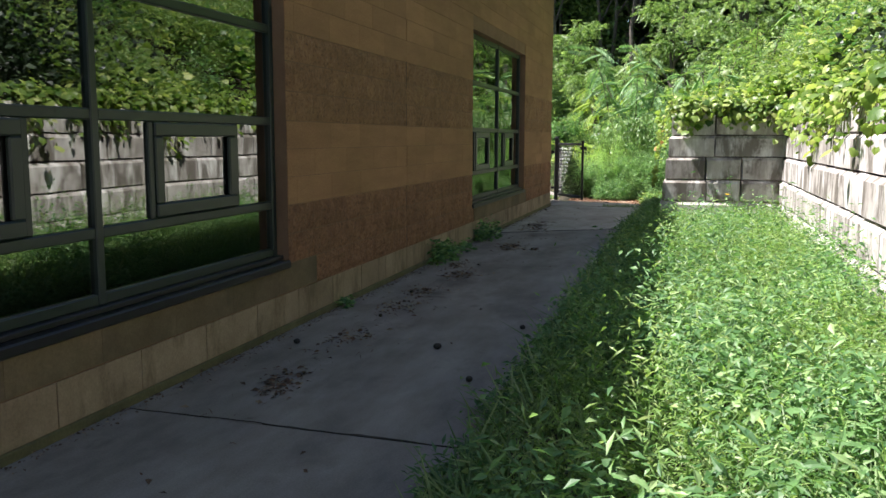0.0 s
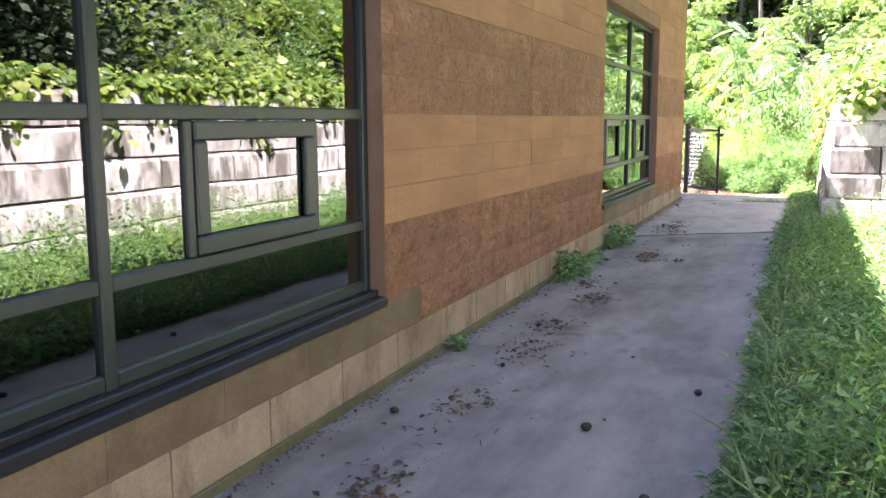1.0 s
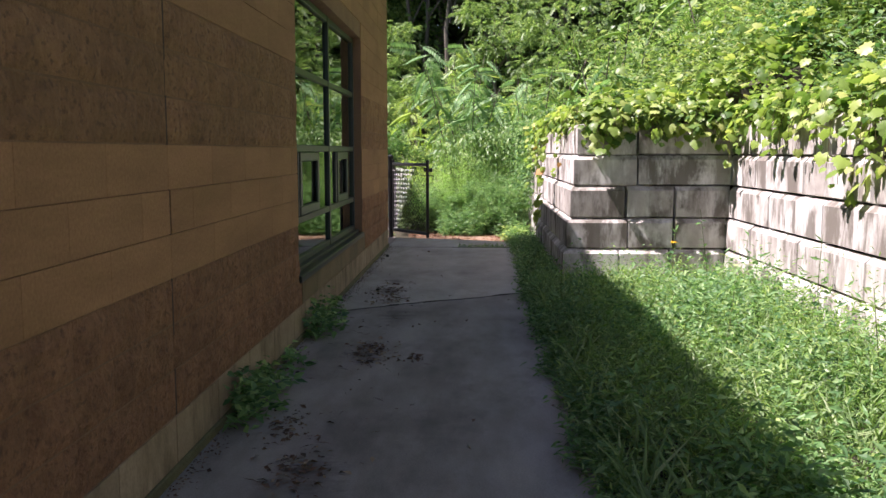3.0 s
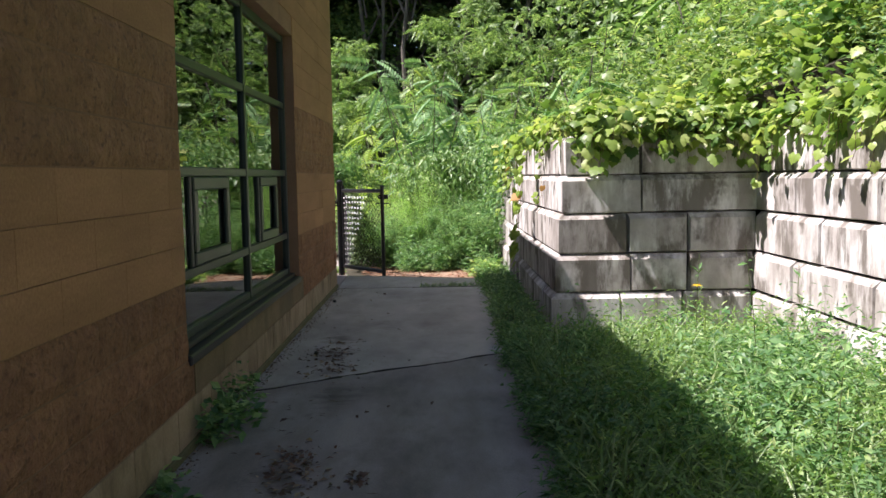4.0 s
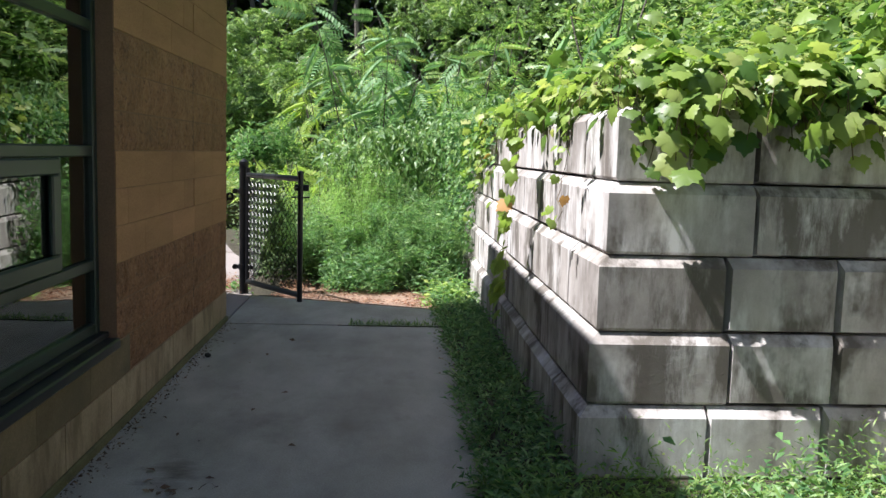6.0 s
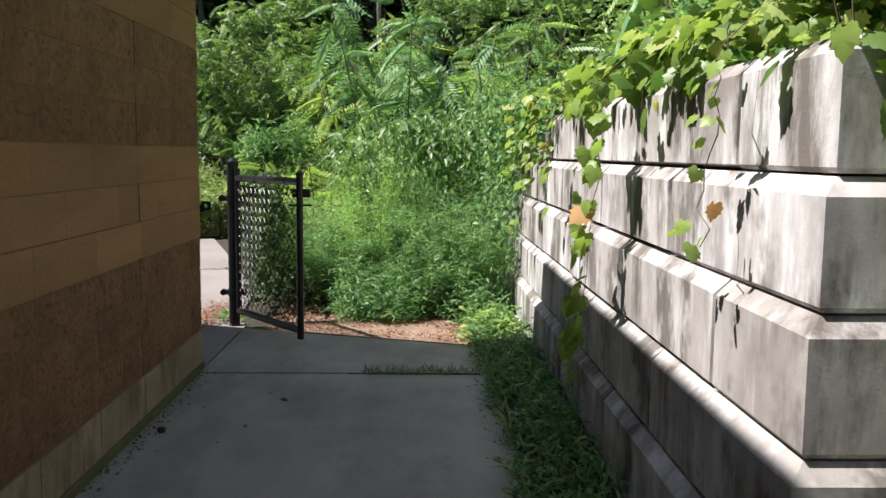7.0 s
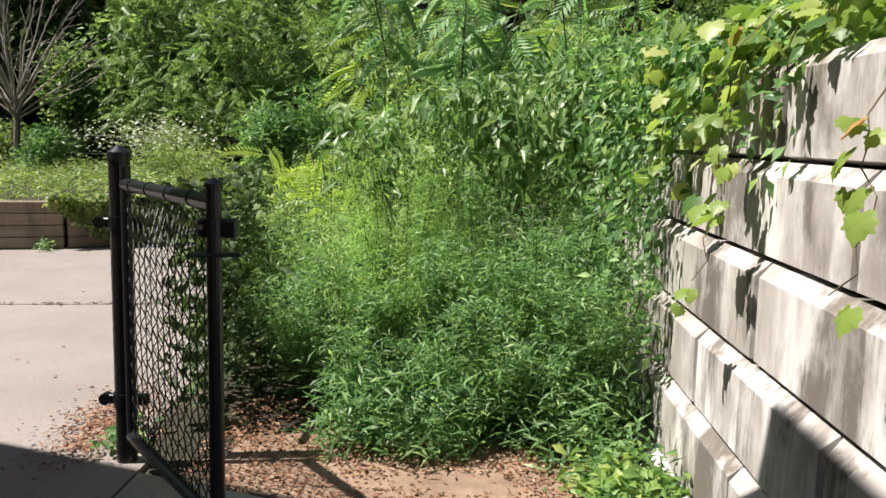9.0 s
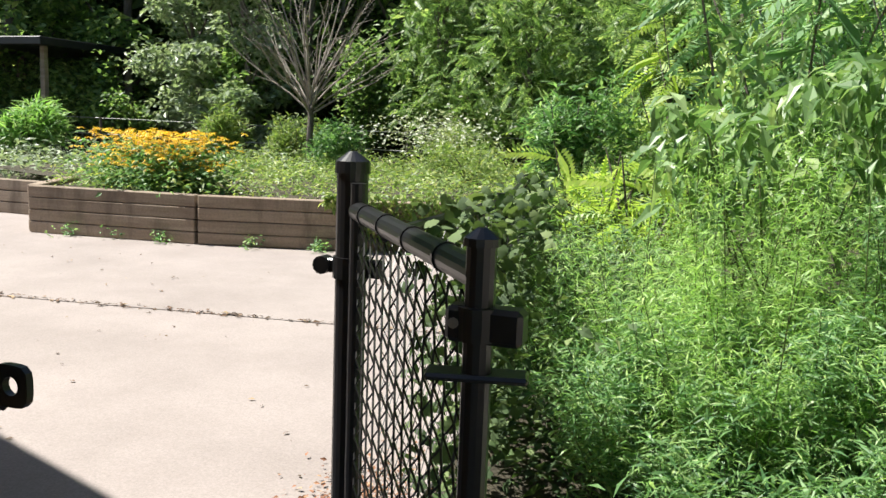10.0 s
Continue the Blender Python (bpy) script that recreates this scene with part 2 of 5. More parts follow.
M_LONG = leaf_mat("long_drooping_leaf", (0.12, 0.22, 0.08), (0.24, 0.37, 0.14), (0.46, 0.55, 0.27), 0.38, 0.4)
M_SUMAC = leaf_mat("sumac_leaflet", (0.13, 0.25, 0.08), (0.34, 0.50, 0.14), (0.60, 0.66, 0.22), 0.48)
M_BLUISH = leaf_mat("blue_green_sumac_leaflet", (0.12, 0.24, 0.10), (0.27, 0.45, 0.20), (0.46, 0.58, 0.36), 0.4, 0.6)
M_LIME = leaf_mat("lime_sumac_leaflet", (0.30, 0.44, 0.08), (0.48, 0.60, 0.12), (0.62, 0.68, 0.20), 0.5)
M_TREE = leaf_mat("tree_leaf", (0.10, 0.18, 0.065), (0.28, 0.41, 0.145), (0.52, 0.60, 0.25), 0.48)
# Tree leaf toned down by half: the woods' shade is in its colour.
M_SHADED = leaf_mat("shade_toned_leaf", (0.05, 0.09, 0.035), (0.12, 0.18, 0.065), (0.22, 0.28, 0.11), 0.3, 0.75)
M_SILVER = leaf_mat("silvery_leaf", (0.20, 0.26, 0.16), (0.38, 0.45, 0.31), (0.54, 0.58, 0.44), 0.4)
M_PETAL = leaf_mat("orange_petal", (0.76, 0.36, 0.01), (0.88, 0.56, 0.02), (0.9, 0.66, 0.05), 0.25)
M_WHITE = leaf_mat("white_petal", (0.45, 0.47, 0.36), (0.65, 0.66, 0.55), (0.75, 0.75, 0.62), 0.25)
M_DRY = leaf_mat("dry_leaf", (0.07, 0.045, 0.03), (0.18, 0.10, 0.06), (0.46, 0.34, 0.22), 0.1, 0.7)
M_RUST = leaf_mat("rusty_dead_leaf", (0.38, 0.19, 0.06), (0.48, 0.26, 0.09), (0.52, 0.30, 0.12), 0.25, 0.7)
M_MULCH = leaf_mat("red_leaf_litter", (0.15, 0.062, 0.036), (0.38, 0.175, 0.10), (0.52, 0.34, 0.23), 0.05, 0.85)


def glass_mat():
    """Tinted, strongly mirroring window glass."""
    m, nt, b = mat("reflective_glass")
    nt.nodes.remove(b)
    t = nt.nodes.new("ShaderNodeBsdfTransparent")
    t.inputs[0].default_value = (0.42, 0.50, 0.46, 1)
    g = nt.nodes.new("ShaderNodeBsdfGlossy")
    g.inputs["Roughness"].default_value = 0.012
    g.inputs["Color"].default_value = (0.93, 0.97, 0.93, 1)
    f = nt.nodes.new("ShaderNodeFresnel")
    f.inputs[0].default_value = 2.9
    w = noise_tex(nt, coords(nt), 1.7, 1)
    bp = nt.nodes.new("ShaderNodeBump")
    bp.inputs["Strength"].default_value, bp.inputs["Distance"].default_value = 0.06, 0.02
    nt.links.new(w, bp.inputs["Height"])
    nt.links.new(bp.outputs[0], g.inputs["Normal"])
    ms = nt.nodes.new("ShaderNodeMixShader")
    nt.links.new(f.outputs[0], ms.inputs[0])
    nt.links.new(t.outputs[0], ms.inputs[1])
    nt.links.new(g.outputs[0], ms.inputs[2])
    nt.links.new(ms.outputs[0], nt.nodes["Material Output"].inputs[0])
    return m


M_GLASS = glass_mat()


# ---- mesh helpers ----
def link_mesh(name, me, material, parent=None, label=""):
    me.materials.clear()
    me.materials.append(material)
    ob = new(name, me)
    if parent:
        ob.parent = parent
    if label:
        ob["label"] = label
    return ob


def part(name, bm, material, parent=None, label=""):
    me = bpy.data.meshes.new(name)
    bm.to_mesh(me)
    bm.free()
    return link_mesh(name, me, material, parent, label)


def box(bm, x0, x1, y0, y1, z0, z1, bev=0.0):
    r = bmesh.ops.create_cube(bm, size=1)
    m = Matrix.Translation(((x0 + x1) / 2, (y0 + y1) / 2, (z0 + z1) / 2)) @ Matrix.Diagonal((x1 - x0, y1 - y0, z1 - z0, 1))
    bmesh.ops.transform(bm, matrix=m, verts=r["verts"])
    if bev:
        edges = list({e for v in r["verts"] for e in v.link_edges})
        bmesh.ops.bevel(bm, geom=edges, offset=bev, segments=1, affect="EDGES")
    return bm


def box_part(name, dims, material, parent=None, label="", bev=0.0):
    return part(name, box(bmesh.new(), *dims, bev), material, parent, label)


def rod(bm, a, b, r0, r1=None, seg=10):
    a, b = Vector(a), Vector(b)
    d = b - a
    m = Matrix.Translation((a + b) / 2) @ d.to_track_quat("Z", "Y").to_matrix().to_4x4()
    bmesh.ops.create_cone(bm, cap_ends=True, segments=seg, radius1=r0, radius2=r0 if r1 is None else r1, depth=d.length, matrix=m)
    return bm


def empty(name, loc, label, category, group="", kind=""):
    ob = new(name)
    ob.empty_display_size = 0.1
    ob.location = loc
    return tagged(ob, label, category, group, kind)


def raw_mesh(name, verts, faces, soft=False):
    """A mesh from arrays: verts (n, 3) and faces (m, k), all of k corners."""
    me = bpy.data.meshes.new(name)
    n, k = faces.shape
    me.vertices.add(len(verts))
    me.vertices.foreach_set("co", np.ascontiguousarray(verts, np.float32).ravel())
    me.loops.add(n * k)
    me.loops.foreach_set("vertex_index", np.ascontiguousarray(faces, np.int32).ravel())
    me.polygons.add(n)
    me.polygons.foreach_set("loop_start", np.arange(0, n * k, k, dtype=np.int32))
    me.polygons.foreach_set("use_smooth", np.full(n, soft))
    me.update(calc_edges=True)
    return me


# leaf shapes along +y, as corner points and triangles
def blade(width, fold=0.12, droop=0.15):
    v = np.array([(0, 0, 0), (-width / 2, 0.42, fold * width), (width / 2, 0.42, fold * width), (0, 0.5, -0.02), (0, 1, -droop)])
    f = np.array([(0, 3, 1), (0, 2, 3), (1, 3, 4), (3, 2, 4)])
    return v, f


def sliver(width, fold=0.12, droop=0.15):
    """A plain leaf of two faces, bent across its middle."""
    return np.array([(0, 0, 0), (-width / 2, 0.45, fold * width), (width / 2, 0.45, fold * width), (0, 1, -droop)]), np.array([(0, 2, 1), (1, 2, 3)])


def lobed():
    """A broad toothed leaf with five points and a notch at its stalk."""
    half = [(0.20, -0.10), (0.38, -0.06), (0.43, 0.10), (0.60, 0.20), (0.49, 0.36), (0.57, 0.53), (0.37, 0.55), (0.31, 0.72), (0.15, 0.80)]
    out = [(0, 0.08)] + half + [(0, 1.0)] + [(-x, y) for x, y in half[::-1]]
    n = len(out)
    v = [(0, 0.34, 0.05)] + [(x, y, 0.02 * math.cos(9 * x) - 0.16 * abs(x) - 0.45 * max(0, y - 0.4) ** 2) for x, y in out]
    f = [(0, 1 + (i + 1) % n, 1 + i) for i in range(n)]
    return np.array(v), np.array(f)


def frond(pairs=9, leaflet=0.34, width=0.085, sag=0.35):
    """A feather-shaped compound leaf, its leaflets in pairs along a bowed stalk."""
    vs, fs = [], []
    for i in range(pairs * 2 + 1):
        s = 0.18 + 0.82 * (i // 2) / pairs
        side = 0 if i == pairs * 2 else (1 if i % 2 else -1)
        base = np.array((0, s, -sag * s * s))
        ln = leaflet * (1 - 0.55 * abs(s - 0.45))
        a = side * radians(62)
        d = np.array((math.sin(a), math.cos(a), -0.25 - 0.2 * s))
        n = np.array((math.cos(a), -math.sin(a), 0))
        k = len(vs)
        vs += [base, base + d * ln * 0.45 - n * width * 0.5 * 1.0, base + d * ln * 0.45 + n * width * 0.5, base + d * ln]
        fs += [(k, k + 2, k + 3), (k, k + 3, k + 1)]
    k = len(vs)
    vs += [np.array((-0.008, 0, 0)), np.array((0.008, 0, 0)), np.array((0, 0.55, -sag * 0.3)), np.array((0, 1, -sag))]
    fs += [(k, k + 1, k + 2), (k + 2, k + 1, k + 3)]
    return np.array(vs), np.array(fs)


L_OVAL, L_LANCE, L_THIN, L_BROAD, L_FROND = blade(0.5), blade(0.24), sliver(0.10, 0.1, 0.25), lobed(), frond(10, 0.27, 0.075, 0.5)
L_GRASS = blade(0.055, 0.1, 0.3)
L_NARROW = sliver(0.15, 0.12, 0.2)
L_SMALL = sliver(0.5)
L_SLIM = sliver(0.24)
L_DROOP = blade(0.34, 0.15, 0.3)
L_PINN = frond(6, 0.34, 0.12, 0.25)
L_FAR = (np.array([(0, 0, 0), (-0.27, 0.5, 0.06), (0.27, 0.5, 0.06), (0, 1, -0.1)]), np.array([(0, 2, 3), (0, 3, 1)]))
RNG = np.random.default_rng(7)


def leaves(name, shape, pos, size, yaw, pitch, roll, material, parent=None):
    """One mesh of many leaves: shape set at every place, scaled and turned."""
    tv, tf = shape
    cy, sy, cp, sp, cr, sr = np.cos(yaw), np.sin(yaw), np.cos(pitch), np.sin(pitch), np.cos(roll), np.sin(roll)
    x, y, z = (tv[None, :, i] * size[:, None] for i in range(3))
    x, z = x * cr[:, None] + z * sr[:, None], -x * sr[:, None] + z * cr[:, None]
    y, z = y * cp[:, None] - z * sp[:, None], y * sp[:, None] + z * cp[:, None]
    x, y = x * cy[:, None] - y * sy[:, None], x * sy[:, None] + y * cy[:, None]
    v = np.stack([x, y, z], -1) + pos[:, None, :]
    f = tf[None] + (np.arange(len(pos)) * len(tv))[:, None, None]
    return link_mesh(name, raw_mesh(name, v.reshape(-1, 3), f.reshape(-1, 3), len(tv) > 12 and shape is L_BROAD), material, parent)


def uni(a, b, n):
    return RNG.uniform(a, b, n)


def scatter(name, shape, pos, size, material, tilt=(-0.6, 0.5), parent=None, roll=0.6):
    n = len(pos)
    return leaves(name, shape, pos, uni(size[0], size[1], n), uni(0, 2 * np.pi, n), uni(tilt[0], tilt[1], n), RNG.normal(0, roll, n), material, parent)


def plants(base, height, per, spread, droop=0.3):
    """Leaf places on upright stems: from each base, per leaves up to its height."""
    n = len(base)
    h = np.repeat(height, per)
    s = np.tile((np.arange(per) + 0.6) / per, n)
    lean = np.repeat(RNG.normal(0, 0.22, (n, 2)), per, 0)
    p = np.repeat(base, per, 0)
    p[:, :2] += lean * (h * s)[:, None] + RNG.normal(0, spread, (n * per, 2))
    p[:, 2] += h * s + RNG.normal(0, 0.02, n * per)
    return p


def blob(center, radius, n, hollow=0.35):
    """Places in an uneven egg-shaped crown, thicker towards its skin."""
    d = RNG.normal(size=(n, 3))
    d /= np.linalg.norm(d, axis=1)[:, None]
    ph = RNG.uniform(0, 6, 3)
    bulge = 1 + 0.22 * np.sin(3 * d[:, 0] + ph[0]) * np.cos(4 * d[:, 1] + ph[1]) + 0.15 * np.sin(5 * d[:, 2] + ph[2])
    r = (hollow + (1 - hollow) * RNG.uniform(0, 1, n) ** 0.6) * bulge
    return np.array(center) + d * r[:, None] * np.array(radius)


# ---- ground ----
WALL_X, CORNER_Y, ROOF_Z = -0.93, 17.02, 4.3
PATH_E = 0.94


def smooth(a, b, x):
    t = min(1, max(0, (x - a) / (b - a)))
    return t * t * (3 - 2 * t)


def ground_z(x, y):
    """Height of the soil: flat by the path, a terrace behind the block wall, and a slope above."""
    edge = 3.25 if y < 13.66 else 1.62
    if y > 20.0:
        edge = 1.62 + (y - 20.0) * 0.5
    width = 0.15 if y < 19.8 else 0.15 + (y - 19.8) * 0.6
    up = smooth(edge, edge + width, x)
    z = up * (1.5 + 0.42 * min(12, max(0, x - edge - 0.4)))
    back = smooth(30, 60, y) * 4.0
    bed = 0.06 if x > PATH_E + 0.03 and y < 30 else -0.03
    if y > 17.9 or x < PATH_E:
        bed = -0.03
    if y > 18.15 and x > -0.95 and y < 30:
        bed = -0.012
    return bed + z + back + (0.03 * noise.noise((x * 2, y * 2, 0)) if up > 0.9 else 0)


gx = np.concatenate([[-600, -200, -80, -40], np.arange(-24, -1, 1.0), [-0.95, 0.5, 0.93, 0.98, 1.2, 1.45, 1.62, 1.77, 1.9], np.arange(2.1, 3.2, 0.25), [3.25, 3.4, 3.6], np.arange(4, 20, 0.6), [24, 30, 50, 100, 300, 600]])
gy = np.concatenate([[-600, -200, -60, -20], np.arange(-10, 13, 0.6), [13.2, 13.64, 13.68, 14], np.arange(14.5, 17.6, 0.6), [17.88, 17.92, 18.13, 18.17, 18.6, 19], np.arange(19.5, 30, 0.5), np.arange(30, 62, 2.0), [80, 150, 300, 600]])
gv = np.array([(x, y, ground_z(x, y)) for y in gy for x in gx])
nx, ny = len(gx), len(gy)
gi = np.arange(nx * (ny - 1)).reshape(ny - 1, nx)[:, :-1].ravel()
ground = link_mesh("ground", raw_mesh("ground", gv, np.stack([gi, gi + 1, gi + nx + 1, gi + nx], 1)), M_SOIL)
tagged(ground, "dark brown soil under weeds, rising behind the block wall", "ground", kind="structure")

# ---- paving ----


def slab(name, corners, z0, z1, material, label, category):
    bm = bmesh.new()
    lo = [bm.verts.new((x, y, z0)) for x, y in corners]
    hi = [bm.verts.new((x, y, z1)) for x, y in corners]
    bm.faces.new(hi)
    bm.faces.new(lo[::-1])
    for i in range(len(corners)):
        j = (i + 1) % len(corners)
        bm.faces.new((lo[i], lo[j], hi[j], hi[i]))
    bmesh.ops.recalc_face_normals(bm, faces=bm.faces)
    return tagged(part(name, bm, material), label, category, kind="structure")


for ya, yb, yc, yd, name in [(-6, -6, 3.50, 3.40, "near"), (3.512, 3.412, 11.74, 12.88, "long")]:
    slab("pavement", [(WALL_X, ya), (PATH_E, yb), (PATH_E, yd), (WALL_X, yc)], -0.2, 0.0, M_PATH, "grey concrete walkway slab in the building's shade", "walkway")
slab("pavement", [(WALL_X, 11.766), (PATH_E, 12.906), (PATH_E, 16.88), (WALL_X, 16.89)], -0.2, 0.0, M_PATH_LIT, "grey concrete walkway slab toned paler for brighter light, with stained joints", "walkway")
slab("pavement", [(-0.92, 16.905), (PATH_E, 16.905), (PATH_E, 17.66), (-0.42, 18.12), (-0.92, 18.3)], -0.2, 0.004, M_PATH_LIT, "grey concrete walkway end slab by the gate", "walkway")
PLAZA = [(-0.94, 17.03), (-0.94, 18.45), (-1.08, 18.85), (-1.18, 20.0), (-1.5, 21.2), (-1.75, 21.846), (-9.5, 20.66), (-9.5, 17.03)]
slab("pavement", PLAZA, -0.2, -0.004, M_PLAZA, "pale sunlit concrete plaza slab", "plaza")
slab("pavement", [(-1.75, 21.876), (-2.25, 23.6), (-2.9, 25.6), (-5.0, 24.85), (-8.1, 24.3), (-9.5, 26.0), (-14, 26.5), (-14, 20.0), (-9.5, 20.69)], -0.2, -0.006, M_PLAZA, "pale sunlit concrete plaza slab beyond the joint", "plaza")



def joint_dirt(a, b, width, bow, label):
    """Dark dirt in an open joint: a thin ragged ribbon."""
    a, b = Vector((*a, 0)), Vector((*b, 0))
    d = b - a
    side = Vector((-d.y, d.x, 0)).normalized()
    n = int(d.length / 0.03)
    vs = []
    for i in range(n + 1):
        f = i / n
        c = a + d * f + side * bow * (noise.noise((f * 5, a.y, 1.0)) + 0.4 * noise.noise((f * 19, a.y, 2.0)))
        w = width * max(0.03, 0.25 + 1.3 * noise.noise((f * 8, a.y, 3.0)) + 0.6 * noise.noise((f * 40, a.y, 4.0)))
        vs += [(*(c - side * w)[:2], 0.0045), (*(c + side * w)[:2], 0.0045), (*(c - side * w)[:2], -0.03), (*(c + side * w)[:2], -0.03)]
    k = np.arange(n) * 4
    fs = np.concatenate([np.stack([k, k + 4, k + 5, k + 1], 1), np.stack([k, k + 2, k + 6, k + 4], 1), np.stack([k + 1, k + 5, k + 7, k + 3], 1)])
    tagged(link_mesh("joint_dirt", raw_mesh("joint_dirt", np.array(vs), fs), M_CRACK), label, "dirt", kind="stuff")


joint_dirt((WALL_X + 0.02, 11.755), (PATH_E, 12.89), 0.017, 0.05, "dark dirt in the walkway's crooked diagonal joint")
joint_dirt((WALL_X + 0.02, 3.505), (PATH_E, 3.406), 0.009, 0.02, "dark dirt in the walkway's joint")
# This dirt line also paints in the shadow of the raised slab edge.
joint_dirt((0.02, 16.895), (PATH_E, 16.893), 0.02, 0.015, "dark dirt and painted edge shadow in the walkway's grassy joint")


# ---- building ----
def wall_box(name, dims, material, label, category="wall"):
    return tagged(box_part(name, dims, material), label, category, kind="structure")


W1 = (0.55, 5.35, 0.47, 2.66)     # openings: y0, y1, z0, z1
W2 = (10.58, 14.14, 0.47, 2.66)
BX = WALL_X - 0.006               # face of the backing behind the blocks
wall_east = empty("wall_east", (WALL_X, 8, 0), "masonry wall in tan, brown and red concrete block bands", "wall", kind="structure")
for y0, y1, z0, z1 in [(-6, CORNER_Y - 0.01, -0.2, 0.47), (-6, CORNER_Y - 0.01, 2.66, ROOF_Z), (-6, W1[0], 0.47, 2.66), (W1[1], W2[0], 0.47, 2.66), (W2[1], CORNER_Y - 0.01, 0.47, 2.66)]:
    box_part("backing", (BX - 0.28, BX, y0, y1, z0, z1), M_MORTAR, wall_east).location = -wall_east.location
slab("wall_north", [(-0.945, CORNER_Y), (-0.945 - 9.5, CORNER_Y + 3.3), (-0.945 - 9.6, CORNER_Y + 3.0), (-1.3, CORNER_Y - 0.28)], -0.2, ROOF_Z, M_SMOOTH, "tan concrete block end wall", "wall")
wall_box("wall_west", (-10.6, -10.3, -6, 20.0, -0.2, ROOF_Z), M_SMOOTH, "tan concrete block rear wall")
wall_box("wall_south", (-10.3, -0.945, -6.3, -6.0, -0.2, ROOF_Z), M_SMOOTH, "tan concrete block side wall")
slab("roof", [(-0.93, -6.3), (-0.93, CORNER_Y + 0.01), (-10.6, CORNER_Y + 3.36), (-10.6, -6.3)], ROOF_Z + 0.003, ROOF_Z + 0.12, M_ROOF, "flat grey roof", "roof")
slab("floor", [(-1.23, -5.9), (-1.23, 16.7), (-10.2, 16.7), (-10.2, -5.9)], -0.1, 0.12, M_INFLOOR, "dark interior floor", "floor")
slab("ceiling", [(-1.23, -5.9), (-1.23, 16.7), (-10.2, 16.7), (-10.2, -5.9)], 2.9, 3.0, M_INNER, "pale interior ceiling", "ceiling")
wall_box("wall_inner", (-5.2, -5.08, -5.9, 16.7, 0.13, 2.89), M_INNER, "plain interior partition wall")


def frame_bar(parent, name, y0, y1, z0, z1, depth=0.09, x=-1.035, material=M_FRAME):
    return box_part(name, (x - depth, x, y0, y1, z0, z1), material, parent, bev=0.006)


def window(name, y0, y1, mids, sashes, label):
    """A ribbon of fixed panes with opening sashes in the middle row. mids: main mullions; sashes: (start, end)."""
    w = empty(name, (0, 0, 0), label, "window", kind="structure")
    z0, z1, rails = 0.505, 2.655, (0.86, 1.425, 2.03)
    t = 0.032
    cols = [y0 + 0.03] + list(mids) + [y1 - 0.03]
    for y in cols:
        frame_bar(w, "mullion", y - t * 0.85, y + t * 0.85, z0, z1, 0.12, -1.018)
    for c0, c1 in zip(cols, cols[1:]):
        for z in (z0 + t, *rails, z1 - t):
            frame_bar(w, "rail", c0 + t * 0.85 + 0.001, c1 - t * 0.85 - 0.001, z - t * 0.85, z + t * 0.85, 0.11, -1.022)
        inner = sorted(v for s in sashes for v in s if c0 < v < c1)
        for v in inner:
            frame_bar(w, "mullion", v - 0.022, v + 0.022, rails[0] + 0.028, rails[1] - 0.028, 0.10, -1.026)
        cells = [c0] + inner + [c1]
        for lo, hi, row in [(z0, rails[0], 0), (rails[0], rails[1], 1), (rails[1], rails[2], 0), (rails[2], z1, 0)]:
            spans = list(zip(cells, cells[1:])) if row else [(c0, c1)]
            for a, b in spans:
                pane = box_part("pane", (-1.050, -1.044, a + 0.012, b - 0.012, lo + 0.012, hi - 0.012), M_GLASS, w, "dark reflective window glass")
                pane.visible_shadow = False
                if row and any(abs(a - s[0]) < 0.001 for s in sashes):
                    bm = bmesh.new()
                    f, g = 0.075, 0.024
                    for q in ((a + g, b - g, lo + 0.03, lo + 0.03 + f), (a + g, b - g, hi - 0.03 - f, hi - 0.03), (a + g, a + g + f, lo + 0.03 + f, hi - 0.03 - f), (b - g - f, b - g, lo + 0.03 + f, hi - 0.03 - f)):
                        box(bm, -1.042, -1.014, q[0], q[1], q[2], q[3], 0.008)
                    pane.parent = part("sash", bm, M_FRAME, w, "green-painted metal opening sash")
    sill = bmesh.new()
    box(sill, -1.13, WALL_X + 0.016, y0 + 0.003, y1 - 0.003, 0.428, 0.482, 0.008)
    box(sill, -1.12, -0.975, y0 - 0.01, y1 + 0.01, 0.482, 0.512, 0.005)
    part("window_sill", sill, M_SILL, w, "dark metal window sill, dusty")
    return w


window("window_1", W1[0], W1[1], [1.55, 3.50], [(2.18, 3.05), (3.95, 4.84)], "dark green metal ribbon window with reflective panes")
window("window_2", W2[0], W2[1], [12.50], [(11.08, 11.95), (12.92, 13.66)], "dark green metal window with reflective panes")


# cabinet seen through the lower panes
cab = empty("cabinet", (-1.62, 2.85, 0.12), "low varnished wooden cabinet inside the window", "cabinet")
for nm, d in (("body", (-0.3, 0.3, -0.9, 0.9, 0.0, 0.62)), ("top", (-0.32, 0.32, -0.92, 0.92, 0.621, 0.65))):
    box_part(nm, d, M_WOOD_IN, cab, bev=0.006)
for k in range(3):
    box_part("door", (0.301, 0.318, -0.88 + k * 0.59, -0.32 + k * 0.59, 0.05, 0.60), M_WOOD_IN, cab, bev=0.004)


